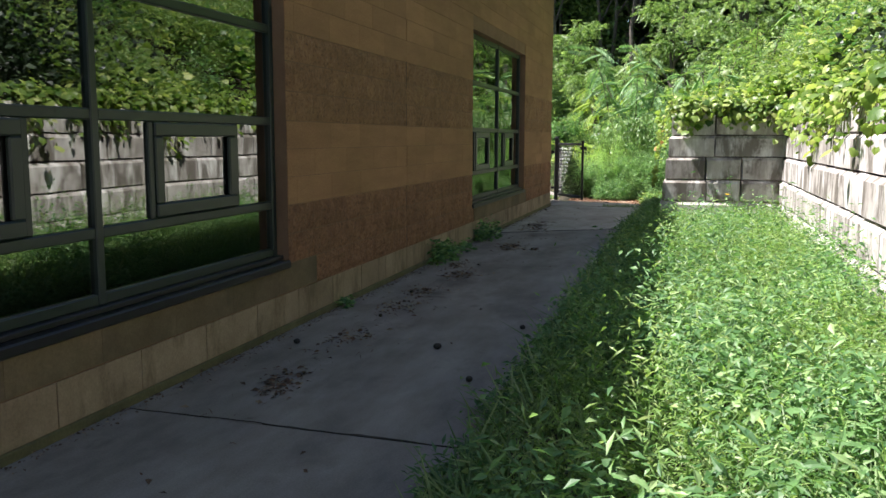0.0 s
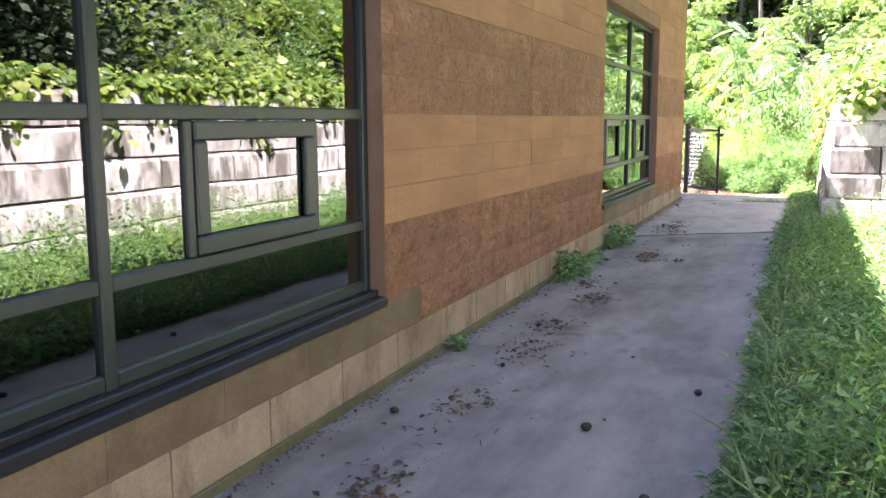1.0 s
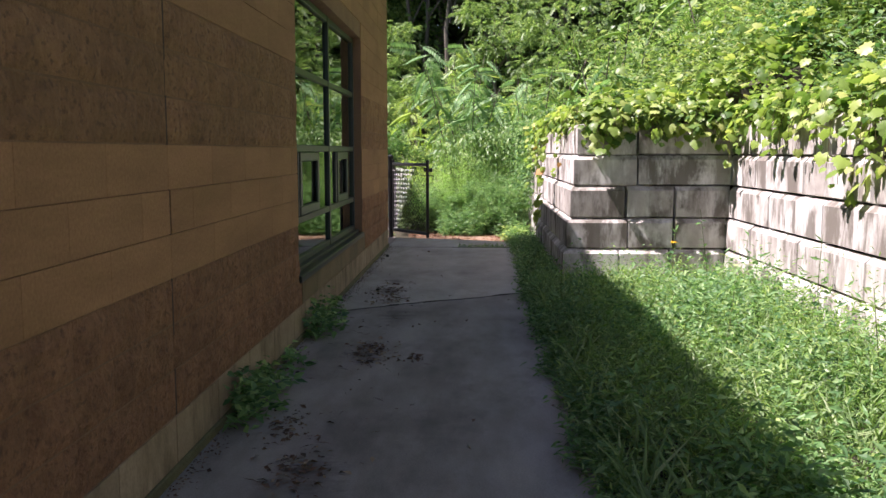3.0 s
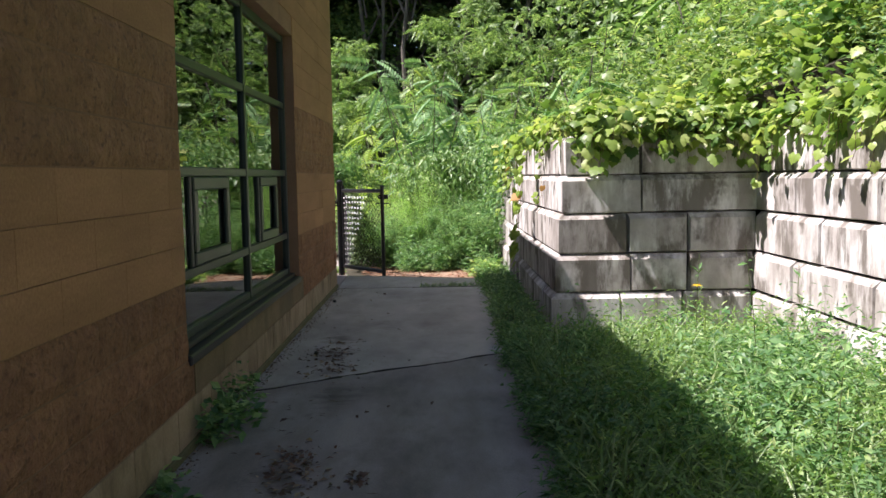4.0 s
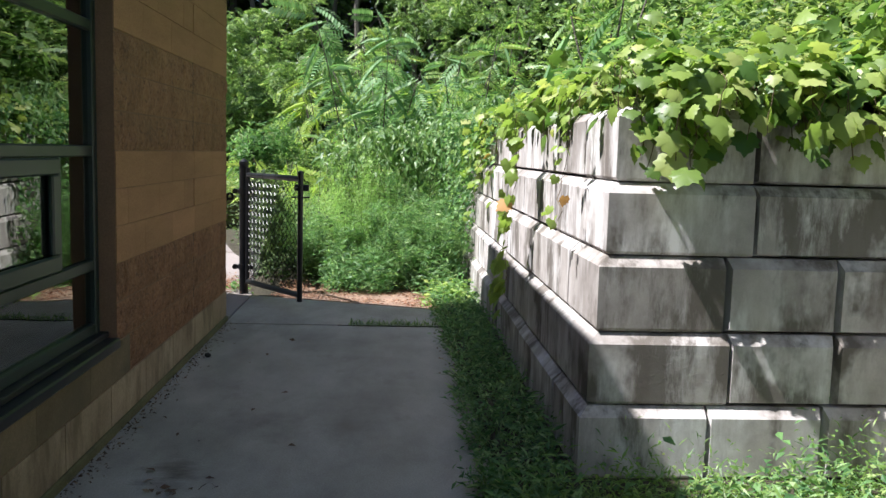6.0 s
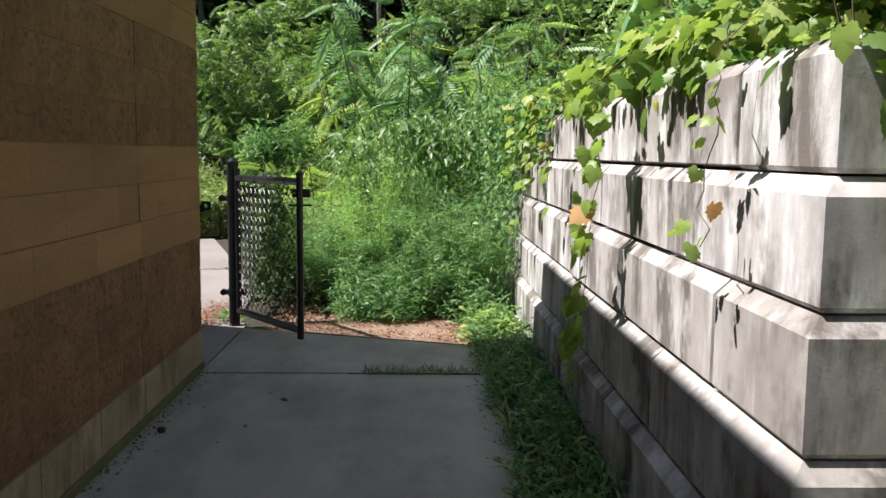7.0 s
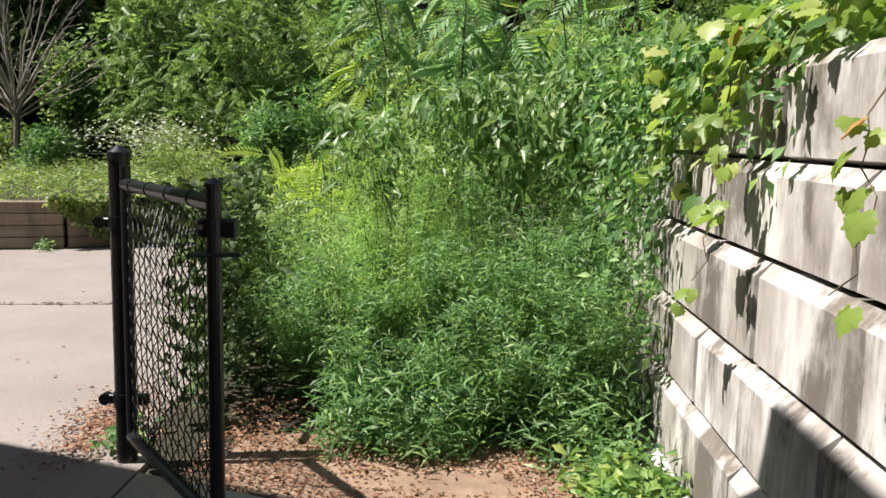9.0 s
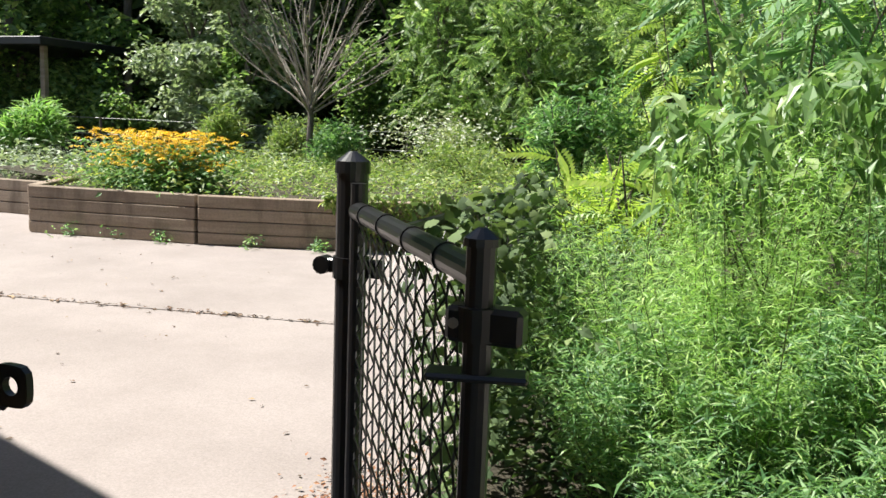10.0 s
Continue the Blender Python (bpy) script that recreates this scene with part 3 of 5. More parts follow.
# ---- gate ----
def gate():
    g = empty("chain_link_gate", (-1.03, 18.45, 0), "open black coated chain-link gate on its hinge post", "gate")
    hx, hy = 0.0, 0.0
    ex, ey = 0.67, -0.87           # free end, from the hinge post
    ln = math.hypot(ex, ey)
    ux, uy = ex / ln, ey / ln

    def on(s, z):
        return (ux * s, uy * s, z)
    bm = rod(bmesh.new(), (0, 0, -0.1), (0, 0, 1.30), 0.044, seg=20)
    post = part("hinge_post", bm, M_BLACK, g)
    bm = rod(bmesh.new(), (0, 0, 1.292), (0, 0, 1.325), 0.050, 0.048, 20)
    rod(bm, (0, 0, 1.325), (0, 0, 1.352), 0.048, 0.012, 20)
    part("post_cap", bm, M_BLACK, post, "black domed post cap")
    off = 0.085
    bm = rod(bmesh.new(), on(off, 0.11), on(off, 1.27), 0.022, seg=14)
    part("stile", bm, M_BLACK, g)
    bm = rod(bmesh.new(), on(ln - 0.03, 0.07), on(ln - 0.03, 1.245), 0.025, seg=14)
    stile = part("stile", bm, M_BLACK, g)
    bm = rod(bmesh.new(), on(ln - 0.03, 1.243), on(ln - 0.03, 1.256), 0.031, 0.030, 14)
    rod(bm, on(ln - 0.03, 1.256), on(ln - 0.03, 1.272), 0.030, 0.008, 14)
    part("stile_cap", bm, M_BLACK, stile)
    for z in (1.195, 0.13):
        part("rail", rod(bmesh.new(), on(off, z), on(ln - 0.03, z), 0.026, seg=16), M_BLACK, g)
    for s in (0.12, 0.34, 0.58, 0.82):
        bm = bmesh.new()
        rod(bm, on(off + s * (ln - 0.13) - 0.006, 1.195), on(off + s * (ln - 0.13) + 0.006, 1.195), 0.0295, seg=14)
        part("tie_band", bm, M_BLACK, g)
    for z in (0.27, 1.03):
        bm = rod(bmesh.new(), (0, 0, z - 0.03), (0, 0, z + 0.03), 0.051, seg=18)
        box(bm, -0.03, 0.1, -0.016, 0.016, z - 0.025, z + 0.025, 0.006)
        rod(bm, (-0.085, -0.02, z), (-0.085, 0.02, z), 0.026, seg=12)
        box(bm, -0.085, -0.03, -0.012, 0.012, z - 0.02, z + 0.02, 0.004)
        part("hinge", bm, M_BLACK, g)
    a = ln - 0.03
    bm = rod(bmesh.new(), on(a, 1.09), on(a, 1.145), 0.036, seg=14)
    box(bm, ux * a - 0.052, ux * a + 0.078, uy * a - 0.024, uy * a + 0.024, 1.086, 1.146, 0.008)
    latch = part("latch", bm, M_BLACK, g)
    bm = rod(bmesh.new(), (ux * a - 0.035, uy * a - 0.028, 1.118), (ux * a - 0.035, uy * a - 0.02, 1.118), 0.009, seg=10)
    part("bolt", bm, M_WIRE, latch, "bright steel bolt")
    bm = bmesh.new()
    r = bmesh.ops.create_cube(bm, size=1)
    bmesh.ops.transform(bm, matrix=Matrix.Translation((ux * a, uy * a, 1.03)) @ Matrix.Rotation(0.25, 4, "Z") @ Matrix.Diagonal((0.17, 0.06, 0.012, 1)), verts=r["verts"])
    bmesh.ops.bevel(bm, geom=list(bm.edges), offset=0.005, segments=1, affect="EDGES")
    part("latch_fork", bm, M_BLACK, g)
    # wire mesh: two families of zigzag wires
    vs, fs = [], []
    s0, s1, zb, zt = off + 0.022, ln - 0.055, 0.15, 1.175
    pitch_s, pitch_z, wr = 0.036, 0.036, 0.0033
    n = int((s1 - s0) / pitch_s)
    m = int((zt - zb) / pitch_z)
    px, py = -uy, ux
    for i in range(n + 1):
        for j in range(m):
            sa = s0 + i * pitch_s + (pitch_s / 2 if j % 2 else -pitch_s / 2)
            sb = s0 + i * pitch_s + (-pitch_s / 2 if j % 2 else pitch_s / 2)
            flip = 1 if i % 2 else -1
            mid = s0 + i * pitch_s
            sa, sb = mid + flip * (sa - mid), mid + flip * (sb - mid)
            za, zc = zb + j * pitch_z, zb + (j + 1) * pitch_z
            oa, ob = (0.004, -0.004) if j % 2 else (-0.004, 0.004)
            k = len(vs)
            for s, z, o in ((sa, za, oa), (sb, zc, ob)):
                for t in range(3):
                    ca, sn = math.cos(t * 2.094) * wr, math.sin(t * 2.094) * wr
                    vs.append((ux * (s + ca) + px * (o + sn), uy * (s + ca) + py * (o + sn), z))
            fs += [(k + t, k + (t + 1) % 3, k + 3 + (t + 1) % 3, k + 3 + t) for t in range(3)]
    link_mesh("wire_mesh", raw_mesh("wire_mesh", np.array(vs), np.array(fs)), M_BLACK, g, "black diamond chain-link mesh")
    return g


gate()


def fence_run():
    f = empty("chain_link_fence", (-1.03, 18.52, 0), "low black chain-link fence overgrown with creeper", "fence")
    pts = [(0.05, 0.05), (0.0, 1.4), (-0.35, 3.1)]
    for x, y in pts[1:]:
        part("post", rod(bmesh.new(), (x, y, 0), (x, y, 1.15), 0.028, seg=12), M_BLACK, f)
    for (x0, y0), (x1, y1) in zip(pts, pts[1:]):
        part("rail", rod(bmesh.new(), (x0, y0, 1.11), (x1, y1, 1.11), 0.02, seg=10), M_BLACK, f)
    return f


low_fence = fence_run()


def fence_mesh(x0, y0, x1, y1):
    """Chain-link wire between two fence posts."""
    ln = math.hypot(x1 - x0, y1 - y0)
    ux, uy = (x1 - x0) / ln, (y1 - y0) / ln
    vs, fs, pitch, wr = [], [], 0.036, 0.0022
    for i in range(int(ln / pitch)):
        for j in range(29):
            a = 1 if (i + j) % 2 else -1
            k = len(vs)
            for s, z in ((i * pitch + a * pitch / 2, 0.06 + j * pitch), (i * pitch - a * pitch / 2, 0.06 + (j + 1) * pitch)):
                for t in range(3):
                    c, q = math.cos(t * 2.094) * wr, math.sin(t * 2.094) * wr
                    vs.append((x0 + ux * (s + c) - uy * q, y0 + uy * (s + c) + ux * q, z))
            fs += [(k + t, k + (t + 1) % 3, k + 3 + (t + 1) % 3, k + 3 + t) for t in range(3)]
    return raw_mesh("wire_mesh", np.array(vs), np.array(fs))


for span in ((0.05, 0.05, 0.0, 1.4), (0.0, 1.4, -0.35, 3.1)):
    link_mesh("wire_mesh", fence_mesh(*span), M_BLACK, low_fence, "black diamond chain-link mesh")

# strike plate on the building's corner
keeper = bmesh.new()
box(keeper, -1.06, -0.95, 17.195, 17.207, 1.005, 1.055, 0.004)
box(keeper, -1.10, -1.04, 17.04, 17.21, 1.0, 1.06, 0.006)
def eye_plate(bm, cx, cy, cz, hole, out, half):
    """A rounded upright plate with a round hole through it."""
    rings = []
    for r, y in ((hole, cy - half), (out, cy - half), (out, cy + half), (hole, cy + half)):
        ring = []
        for q in range(20):
            a = q * math.pi / 10
            c, s = math.cos(a), math.sin(a)
            k = r if r == hole else r / (abs(c) ** 4 + abs(s) ** 4) ** 0.25
            ring.append(bm.verts.new((cx + k * c, y, cz + k * s)))
        rings.append(ring)
    for a, b in zip(rings, rings[1:] + rings[:1]):
        for i in range(20):
            j = (i + 1) % 20
            bm.faces.new((a[i], a[j], b[j], b[i]))


eye_plate(keeper, -0.934, 17.2, 1.045, 0.014, 0.031, 0.006)
bmesh.ops.recalc_face_normals(keeper, faces=keeper.faces)
tagged(part("gate_catch", keeper, M_BLACK), "black steel gate catch on the building's corner", "gate catch")


# ---- raised bed ----
def timber_bed():
    b = empty("raised_bed", (0, 0, 0), "raised planting bed of stacked weathered timbers", "planter")
    runs = [((-9.0, 25.8), (-8.2, 24.3)), ((-8.16, 24.24), (-5.99, 24.50)), ((-5.96, 24.50), (-4.42, 24.95)), ((-4.39, 24.96), (-2.9, 25.9)), ((-2.87, 25.92), (-1.6, 28.2))]
    for (x0, y0), (x1, y1) in runs:
        d = Vector((x1 - x0, y1 - y0, 0))
        rot = math.atan2(d.y, d.x)
        for k in range(4):
            bm = bmesh.new()
            box(bm, 0, d.length, -0.07, 0.07, 0, 0.134, 0.010)
            t = part("timber", bm, M_TIMBER, b)
            t.matrix_basis = Matrix.Translation((x0, y0, 0.0 + k * 0.141)) @ Matrix.Rotation(rot + RNG.normal(0, 0.002), 4, "Z")
    slabm = bmesh.new()
    vs = [slabm.verts.new((x, y, 0.5)) for x, y in [(-9.0, 25.8), (-8.1, 24.4), (-5.95, 24.6), (-4.4, 25.06), (-2.9, 26.02), (-1.65, 28.2), (-1.7, 34), (-12, 34), (-12, 27)]]
    slabm.faces.new(vs)
    part("soil", slabm, M_SOIL, b)
    return b


timber_bed()
bed_low = empty("raised_bed", (0, 0, 0), "lower weathered timber bed beyond the plaza", "planter")
for k in range(3):
    bm = bmesh.new()
    box(bm, -12.8, -9.02, 25.5, 25.64, 0.0 + k * 0.16, 0.15 + k * 0.16, 0.01)
    part("timber", bm, M_TIMBER, bed_low)


# ---- block retaining wall ----
COURSES = [(-0.25, 0.055), (0.062, 0.382), (0.389, 0.702), (0.709, 1.038), (1.045, 1.358), (1.365, 1.69)]
BLOCKS = {}


def block_mesh(ln, ht, chamfer=0.045, depth=0.5):
    """A cast block along +y, its rough face to -x, the face's edges sloped off."""
    key = (round(ln, 3), round(ht, 3))
    if key not in BLOCKS:
        g = 0.006
        c = chamfer
        face = [(0, g + c * 0.3, c * 0.3), (0, ln - g - c * 0.3, c * 0.3), (0, ln - g - c * 0.3, ht - c), (0, g + c * 0.3, ht - c)]
        back = [(c, g, 0), (c, ln - g, 0), (c, ln - g, ht), (c, g, ht)]
        rear = [(depth, g, 0), (depth, ln - g, 0), (depth, ln - g, ht), (depth, g, ht)]
        v = np.array(face + back + rear)
        q = [(3, 2, 1, 0)]
        for i in range(4):
            j = (i + 1) % 4
            q += [(i, j, 4 + j, 4 + i), (4 + i, 4 + j, 8 + j, 8 + i)]
        q.append((8, 9, 10, 11))
        me = raw_mesh("block", v, np.array(q))
        bm = bmesh.new()
        bm.from_mesh(me)
        bmesh.ops.recalc_face_normals(bm, faces=bm.faces)
        bm.to_mesh(me)
        bm.free()
        me.materials.append(M_RETAIN)
        BLOCKS[key] = me
    return BLOCKS[key]


def corner_mesh(lx, ly, ht, c=0.045):
    """The block at the corner, sloped off at the top of both outer faces."""
    g = 0.006
    ring = lambda z, i: [(i, i, z), (lx - g, i, z), (lx - g, ly - g, z), (i, ly - g, z)]
    v = np.array(ring(0, 0.012) + ring(0.014, 0) + ring(ht - c, 0) + ring(ht, c))
    q = [(3, 2, 1, 0), (12, 13, 14, 15)]
    for lvl in range(3):
        for i in range(4):
            j = (i + 1) % 4
            q.append((lvl * 4 + i, lvl * 4 + j, lvl * 4 + 4 + j, lvl * 4 + 4 + i))
    me = raw_mesh("block", v, np.array(q))
    me.materials.append(M_RETAIN)
    return me


def lay(parent, x, y, z, ht, ln, rot):
    ob = new("block", block_mesh(ln, ht))
    ob.parent = parent
    ob.matrix_basis = Matrix.Translation((x + RNG.normal(0, 0.004), y, z)) @ Matrix.Rotation(rot + RNG.normal(0, 0.003), 4, "Z")


retain = empty("retaining_wall", (0, 0, 0), "stepped retaining wall of pale weathered concrete blocks", "retaining wall", kind="structure")
for k, (z0, z1) in enumerate(COURSES):
    ht = z1 - z0
    sx, sf, sl = 1.25 + 0.035 * k, 13.30 + 0.03 * k, 2.92 + 0.025 * k
    cuts = [[0, 0.60, 1.15], [0, 0.57, 1.10], [0, 0.63, 1.12], [0, 0.57, 1.08], [0, 0.66], [0, 0.62]][k]
    deep = 0.62 if k % 2 else 1.2
    ob = new("block", corner_mesh(cuts[1], deep, ht))
    ob.parent, ob.location = retain, (sx, sf, z0)
    # side along the path, from the corner northwards
    y = sf + deep
    while y < 20.2:
        lay(retain, sx, y, z0, ht, 1.22, 0.0)
        y += 1.22
    # front face, from the corner to the long wall
    for a, b in zip(cuts[1:], cuts[2:] + [sl - sx + 0.02]):
        lay(retain, sx + b, sf, z0, ht, b - a, math.pi / 2)
    # long wall beside the weeds
    y = sf + 0.45 - (0.44 if k % 2 else 0)
    while y > -6:
        lay(retain, sl, y - 1.22, z0, ht, 1.22, 0.0)
        y -= 1.22


# ---- vegetation ----
def stuff(ob, label, category):
    return tagged(ob, label, category, kind="stuff")


def zs(x, y):
    return np.array([ground_z(a, b) for a, b in zip(x, y)])


# weeds between the walkway and the wall
def weed_bed(n, y0, y1, h0, h1):
    x = 0.90 + 2.12 * RNG.uniform(0, 1, n)
    y = uni(y0, y1, n)
    lump = np.array([noise.noise((a * 2.3, b * 2.3, 3.0)) for a, b in zip(x, y)])
    keep = lump > -0.42
    x, y, lump = x[keep], y[keep], lump[keep]
    n = len(x)
    fine = np.array([noise.noise((a * 6.5, b * 6.5, 8.0)) for a, b in zip(x, y)])
    low = np.interp(y, [10.5, 12.6], [1.0, 0.55])
    h = uni(h0, h1, n) * (1 + 1.1 * lump + 0.7 * fine) * np.clip(0.3 + (x - 0.90) * 1.3, 0.3, 1) * low
    base = np.stack([x, y, np.full(n, 0.03)], 1)
    p = plants(base, h, 9, 0.05)
    patch = np.array([noise.noise((u * 0.95, v * 0.7, 12.0)) for u, v in p[:, :2]]) + RNG.normal(0, 0.10, len(p)) > 0.0
    broad, fine_p = p[patch], p[~patch]
    stuff(scatter("weeds", L_OVAL, broad[::2], (0.028, 0.066), M_WEED, (-0.6, 0.4), roll=0.5), "blue-green broad-leaved weeds beside the walkway", "weeds")
    stuff(scatter("weeds", L_LANCE, broad[1::2], (0.03, 0.085), M_BUSH, (-0.5, 0.9)), "narrow leaves of weeds beside the walkway", "weeds")
    stuff(scatter("weeds", L_SMALL, fine_p[::2], (0.012, 0.036), M_LUSH, (-0.6, 0.6), roll=0.6), "fine yellow-green weeds beside the walkway", "weeds")
    stuff(scatter("weeds", L_NARROW, fine_p[1::2], (0.03, 0.08), M_LUSH, (-0.4, 1.1)), "fine-bladed yellow-green weeds beside the walkway", "weeds")


weed_bed(23000, 1.2, 13.2, 0.08, 0.50)
weed_bed(1200, -4, 1.2, 0.16, 0.36)
n = 9000
base = np.stack([uni(0.93, 3.0, n), uni(1.2, 12.6, n), np.full(n, 0.04)], 1)
stuff(leaves("grass", L_GRASS, base, uni(0.12, 0.38, n), uni(0, 6.3, n), uni(0.8, 1.5, n), RNG.normal(0, 0.3, n), M_GRASSY), "long grass blades among the weeds", "grass")
# weeds spilling over the walkway's edge
n = 2600
y = uni(1.2, 13.4, n)
reach = np.array([0.05 + 0.13 * max(0, noise.noise((0.0, b * 1.9, 5.0)) + 0.25) for b in y])
base = np.stack([PATH_E + 0.05 - reach * RNG.uniform(0, 1.5, n), y, np.full(n, 0.006)], 1)
stuff(scatter("weeds", L_LANCE, plants(base, uni(0.03, 0.16, n), 6, 0.035), (0.025, 0.075), M_WEED, (-0.5, 0.7)), "ragged weeds spilling over the walkway's edge", "weeds")
# strip between path and block wall
n = 2300
x, y = uni(0.88, 1.27, n), uni(13.0, 18.3, n)
lump = np.array([noise.noise((a * 4.0, b * 2.6, 15.0)) for a, b in zip(x, y)])
x, y, lump = x[lump > -0.22], y[lump > -0.22], lump[lump > -0.22]
n = len(x)
base = np.stack([x, y, np.zeros(n)], 1)
h = uni(0.04, 0.20, n) * (1 + 1.2 * lump) * np.interp(x, [0.88, 1.0], [0.5, 1.0])
p = plants(base, h, 6, 0.04)
stuff(scatter("weeds", L_OVAL, p[::2], (0.02, 0.05), M_WEED), "low weeds at the foot of the block wall", "weeds")
stuff(scatter("weeds", L_LANCE, p[1::2], (0.03, 0.085), M_BUSH, (-0.4, 1.0)), "narrow-leaved weeds at the foot of the block wall", "weeds")
m = 500
blades = np.stack([uni(0.88, 1.25, m), uni(13.0, 18.0, m), np.zeros(m)], 1)
stuff(leaves("grass", L_GRASS, blades, uni(0.08, 0.26, m), uni(0, 6.3, m), uni(0.6, 1.4, m), RNG.normal(0, 0.3, m), M_GRASSY), "grass blades at the foot of the block wall", "grass")
# bright clump by the wall's foot
n = 150
base = np.stack([RNG.normal(1.03, 0.09, n), RNG.normal(18.05, 0.15, n), np.zeros(n)], 1)
stuff(scatter("weeds", L_OVAL, plants(base, uni(0.08, 0.24, n), 6, 0.05), (0.04, 0.085), M_SUMAC), "bright green weed clump at the end of the block wall", "weeds")


def tuft(x, y, n, h, label, size=(0.04, 0.09), r=0.09):
    b = empty("weed", (x, y, 0), label, "weed")
    base = np.stack([RNG.normal(0, r * 0.5, n), RNG.normal(0, r, n), np.zeros(n)], 1)
    p = plants(base, uni(h * 0.5, h, n), 7, 0.035)
    p[:, 0] = np.maximum(p[:, 0], -0.05)
    scatter("foliage", L_OVAL, p, size, M_BUSH, (-0.5, 0.6), b)


for ty_, tn_, th_, tr_ in [(8.75, 40, 0.26, 0.16), (9.15, 26, 0.2, 0.12), (10.7, 26, 0.24, 0.12), (11.15, 34, 0.26, 0.14), (9.9, 10, 0.1, 0.1), (6.2, 8, 0.07, 0.08)]:
    tuft(WALL_X + 0.09, ty_, tn_, th_, "dark green weed growing from the joint at the wall's foot", r=tr_)
# grass in the walkway's joint
n = 420
base = np.stack([uni(0.1, 0.93, n), RNG.normal(16.895, 0.02, n), np.zeros(n)], 1)
stuff(leaves("grass", L_THIN, base, uni(0.02, 0.09, n), uni(0, 6.3, n), uni(0.5, 1.5, n), RNG.normal(0, 0.3, n), M_TREE), "short grass growing in the walkway's joint", "grass")


# vines over the block wall
def vine_top(n, x0, x1, y0, y1, up=0.28):
    x, y = uni(x0, x1, n), uni(y0, y1, n)
    return np.stack([x, y, np.maximum(1.68, zs(x, y)) + up * RNG.uniform(0, 1, n) ** 1.5 * (1 + 0.6 * np.sin(3 * x + 2.3 * y)) + 0.03], 1)


def hang(n, along, fixed, lo, hi, reach, top=1.80):
    """Leaves hanging over the wall's edge in uneven swags."""
    s = uni(lo, hi, n)
    swag = np.clip(0.15 + np.abs(np.sin(s * 2.9 + 0.5) * np.sin(s * 1.13 + 1)) * 1.1, 0, 1)
    drop = reach * swag * RNG.uniform(0, 1, n) ** 1.5
    p = np.zeros((n, 3))
    p[:, along] = s
    p[:, 1 - along] = fixed - 0.02 - 0.09 * RNG.uniform(0, 1, n)
    p[:, 2] = top - drop
    return p


def trail(name, n, along, edge, lo, hi, drop, out, size, label, deep=0.10):
    """Vine runners that come over the wall's edge, bow out and hang down: thin stems with a leaf at every joint."""
    vs, fs, pos, yaw, pit = [], [], [], [], []
    for q in range(n):
        s0 = RNG.uniform(lo, hi)
        thick = 0.35 + 0.65 * (0.5 + 0.5 * math.sin(s0 * 3.1 + 0.4) * math.sin(s0 * 1.27 + 1.1))
        ln = deep + drop * thick * RNG.uniform(0, 1) ** 1.8
        bow = RNG.uniform(0.03, out) * (0.6 + 0.4 * min(1, ln / 0.3))
        drift = RNG.normal(0, 0.10)
        steps = max(4, int((0.35 + ln) / 0.055))
        prev = None
        for i in range(steps + 1):
            f = i / steps
            back = 0.30 * (1 - f) ** 2
            o = bow * math.sin(min(1, f * 1.25) * math.pi / 2) - back
            p = np.zeros(3)
            p[along] = s0 + drift * f + RNG.normal(0, 0.012)
            p[1 - along] = edge - o
            p[2] = 1.79 + 0.10 * math.sin(f * math.pi) - ln * f ** 1.7 + RNG.normal(0, 0.01)
            if prev is not None:
                k = len(vs)
                for c in (prev, p):
                    vs += [c + (0.0022, 0, 0), c + (-0.0016, 0.0018, 0), c + (-0.0016, -0.0018, 0.001)]
                fs += [(k + t, k + (t + 1) % 3, k + 3 + (t + 1) % 3, k + 3 + t) for t in range(3)]
            for _ in range(2 if i < steps * 0.6 else 1):
                pos.append(p + RNG.normal(0, 0.03, 3) + (0, 0, 0.015))
                yaw.append((np.pi / 2 if along else np.pi) + RNG.normal(0, 0.95))
                pit.append(-0.25 - 0.75 * f + RNG.normal(0, 0.35))
            prev = p
    link = link_mesh("vine_stems", raw_mesh("vine_stems", np.array(vs), np.array(fs)), M_VSTEM)
    stuff(link, "thin brown runners of the vine over the block wall", "vines")
    k = len(pos)
    stuff(leaves(name, L_BROAD, np.array(pos), size[0] + (size[1] - size[0]) * RNG.uniform(0, 1, k) ** 1.4, np.array(yaw), np.array(pit), RNG.normal(0, 0.4, k), M_VINE), label, "vines")


def carpet(n, x0, x1, y0, y1, up, size):
    """Vine leaves lying over the top in drifts, tilted to the light, with gaps between the drifts."""
    p = vine_top(n, x0, x1, y0, y1, up)
    lump = np.array([noise.noise((a * 1.7, b * 1.7, 9.0)) for a, b in p[:, :2]])
    p[:, 2] += 0.22 * lump
    p = p[lump + RNG.normal(0, 0.12, n) > -0.16]
    k = len(p)
    stuff(leaves("vine_leaves", L_BROAD, p, size[0] + (size[1] - size[0]) * RNG.uniform(0, 1, k) ** 1.4, RNG.normal(2.3, 1.2, k), RNG.normal(-0.3, 0.4, k), RNG.normal(0, 0.45, k), M_VINE), "bright yellow-green vine leaves on top of the block wall", "vines")


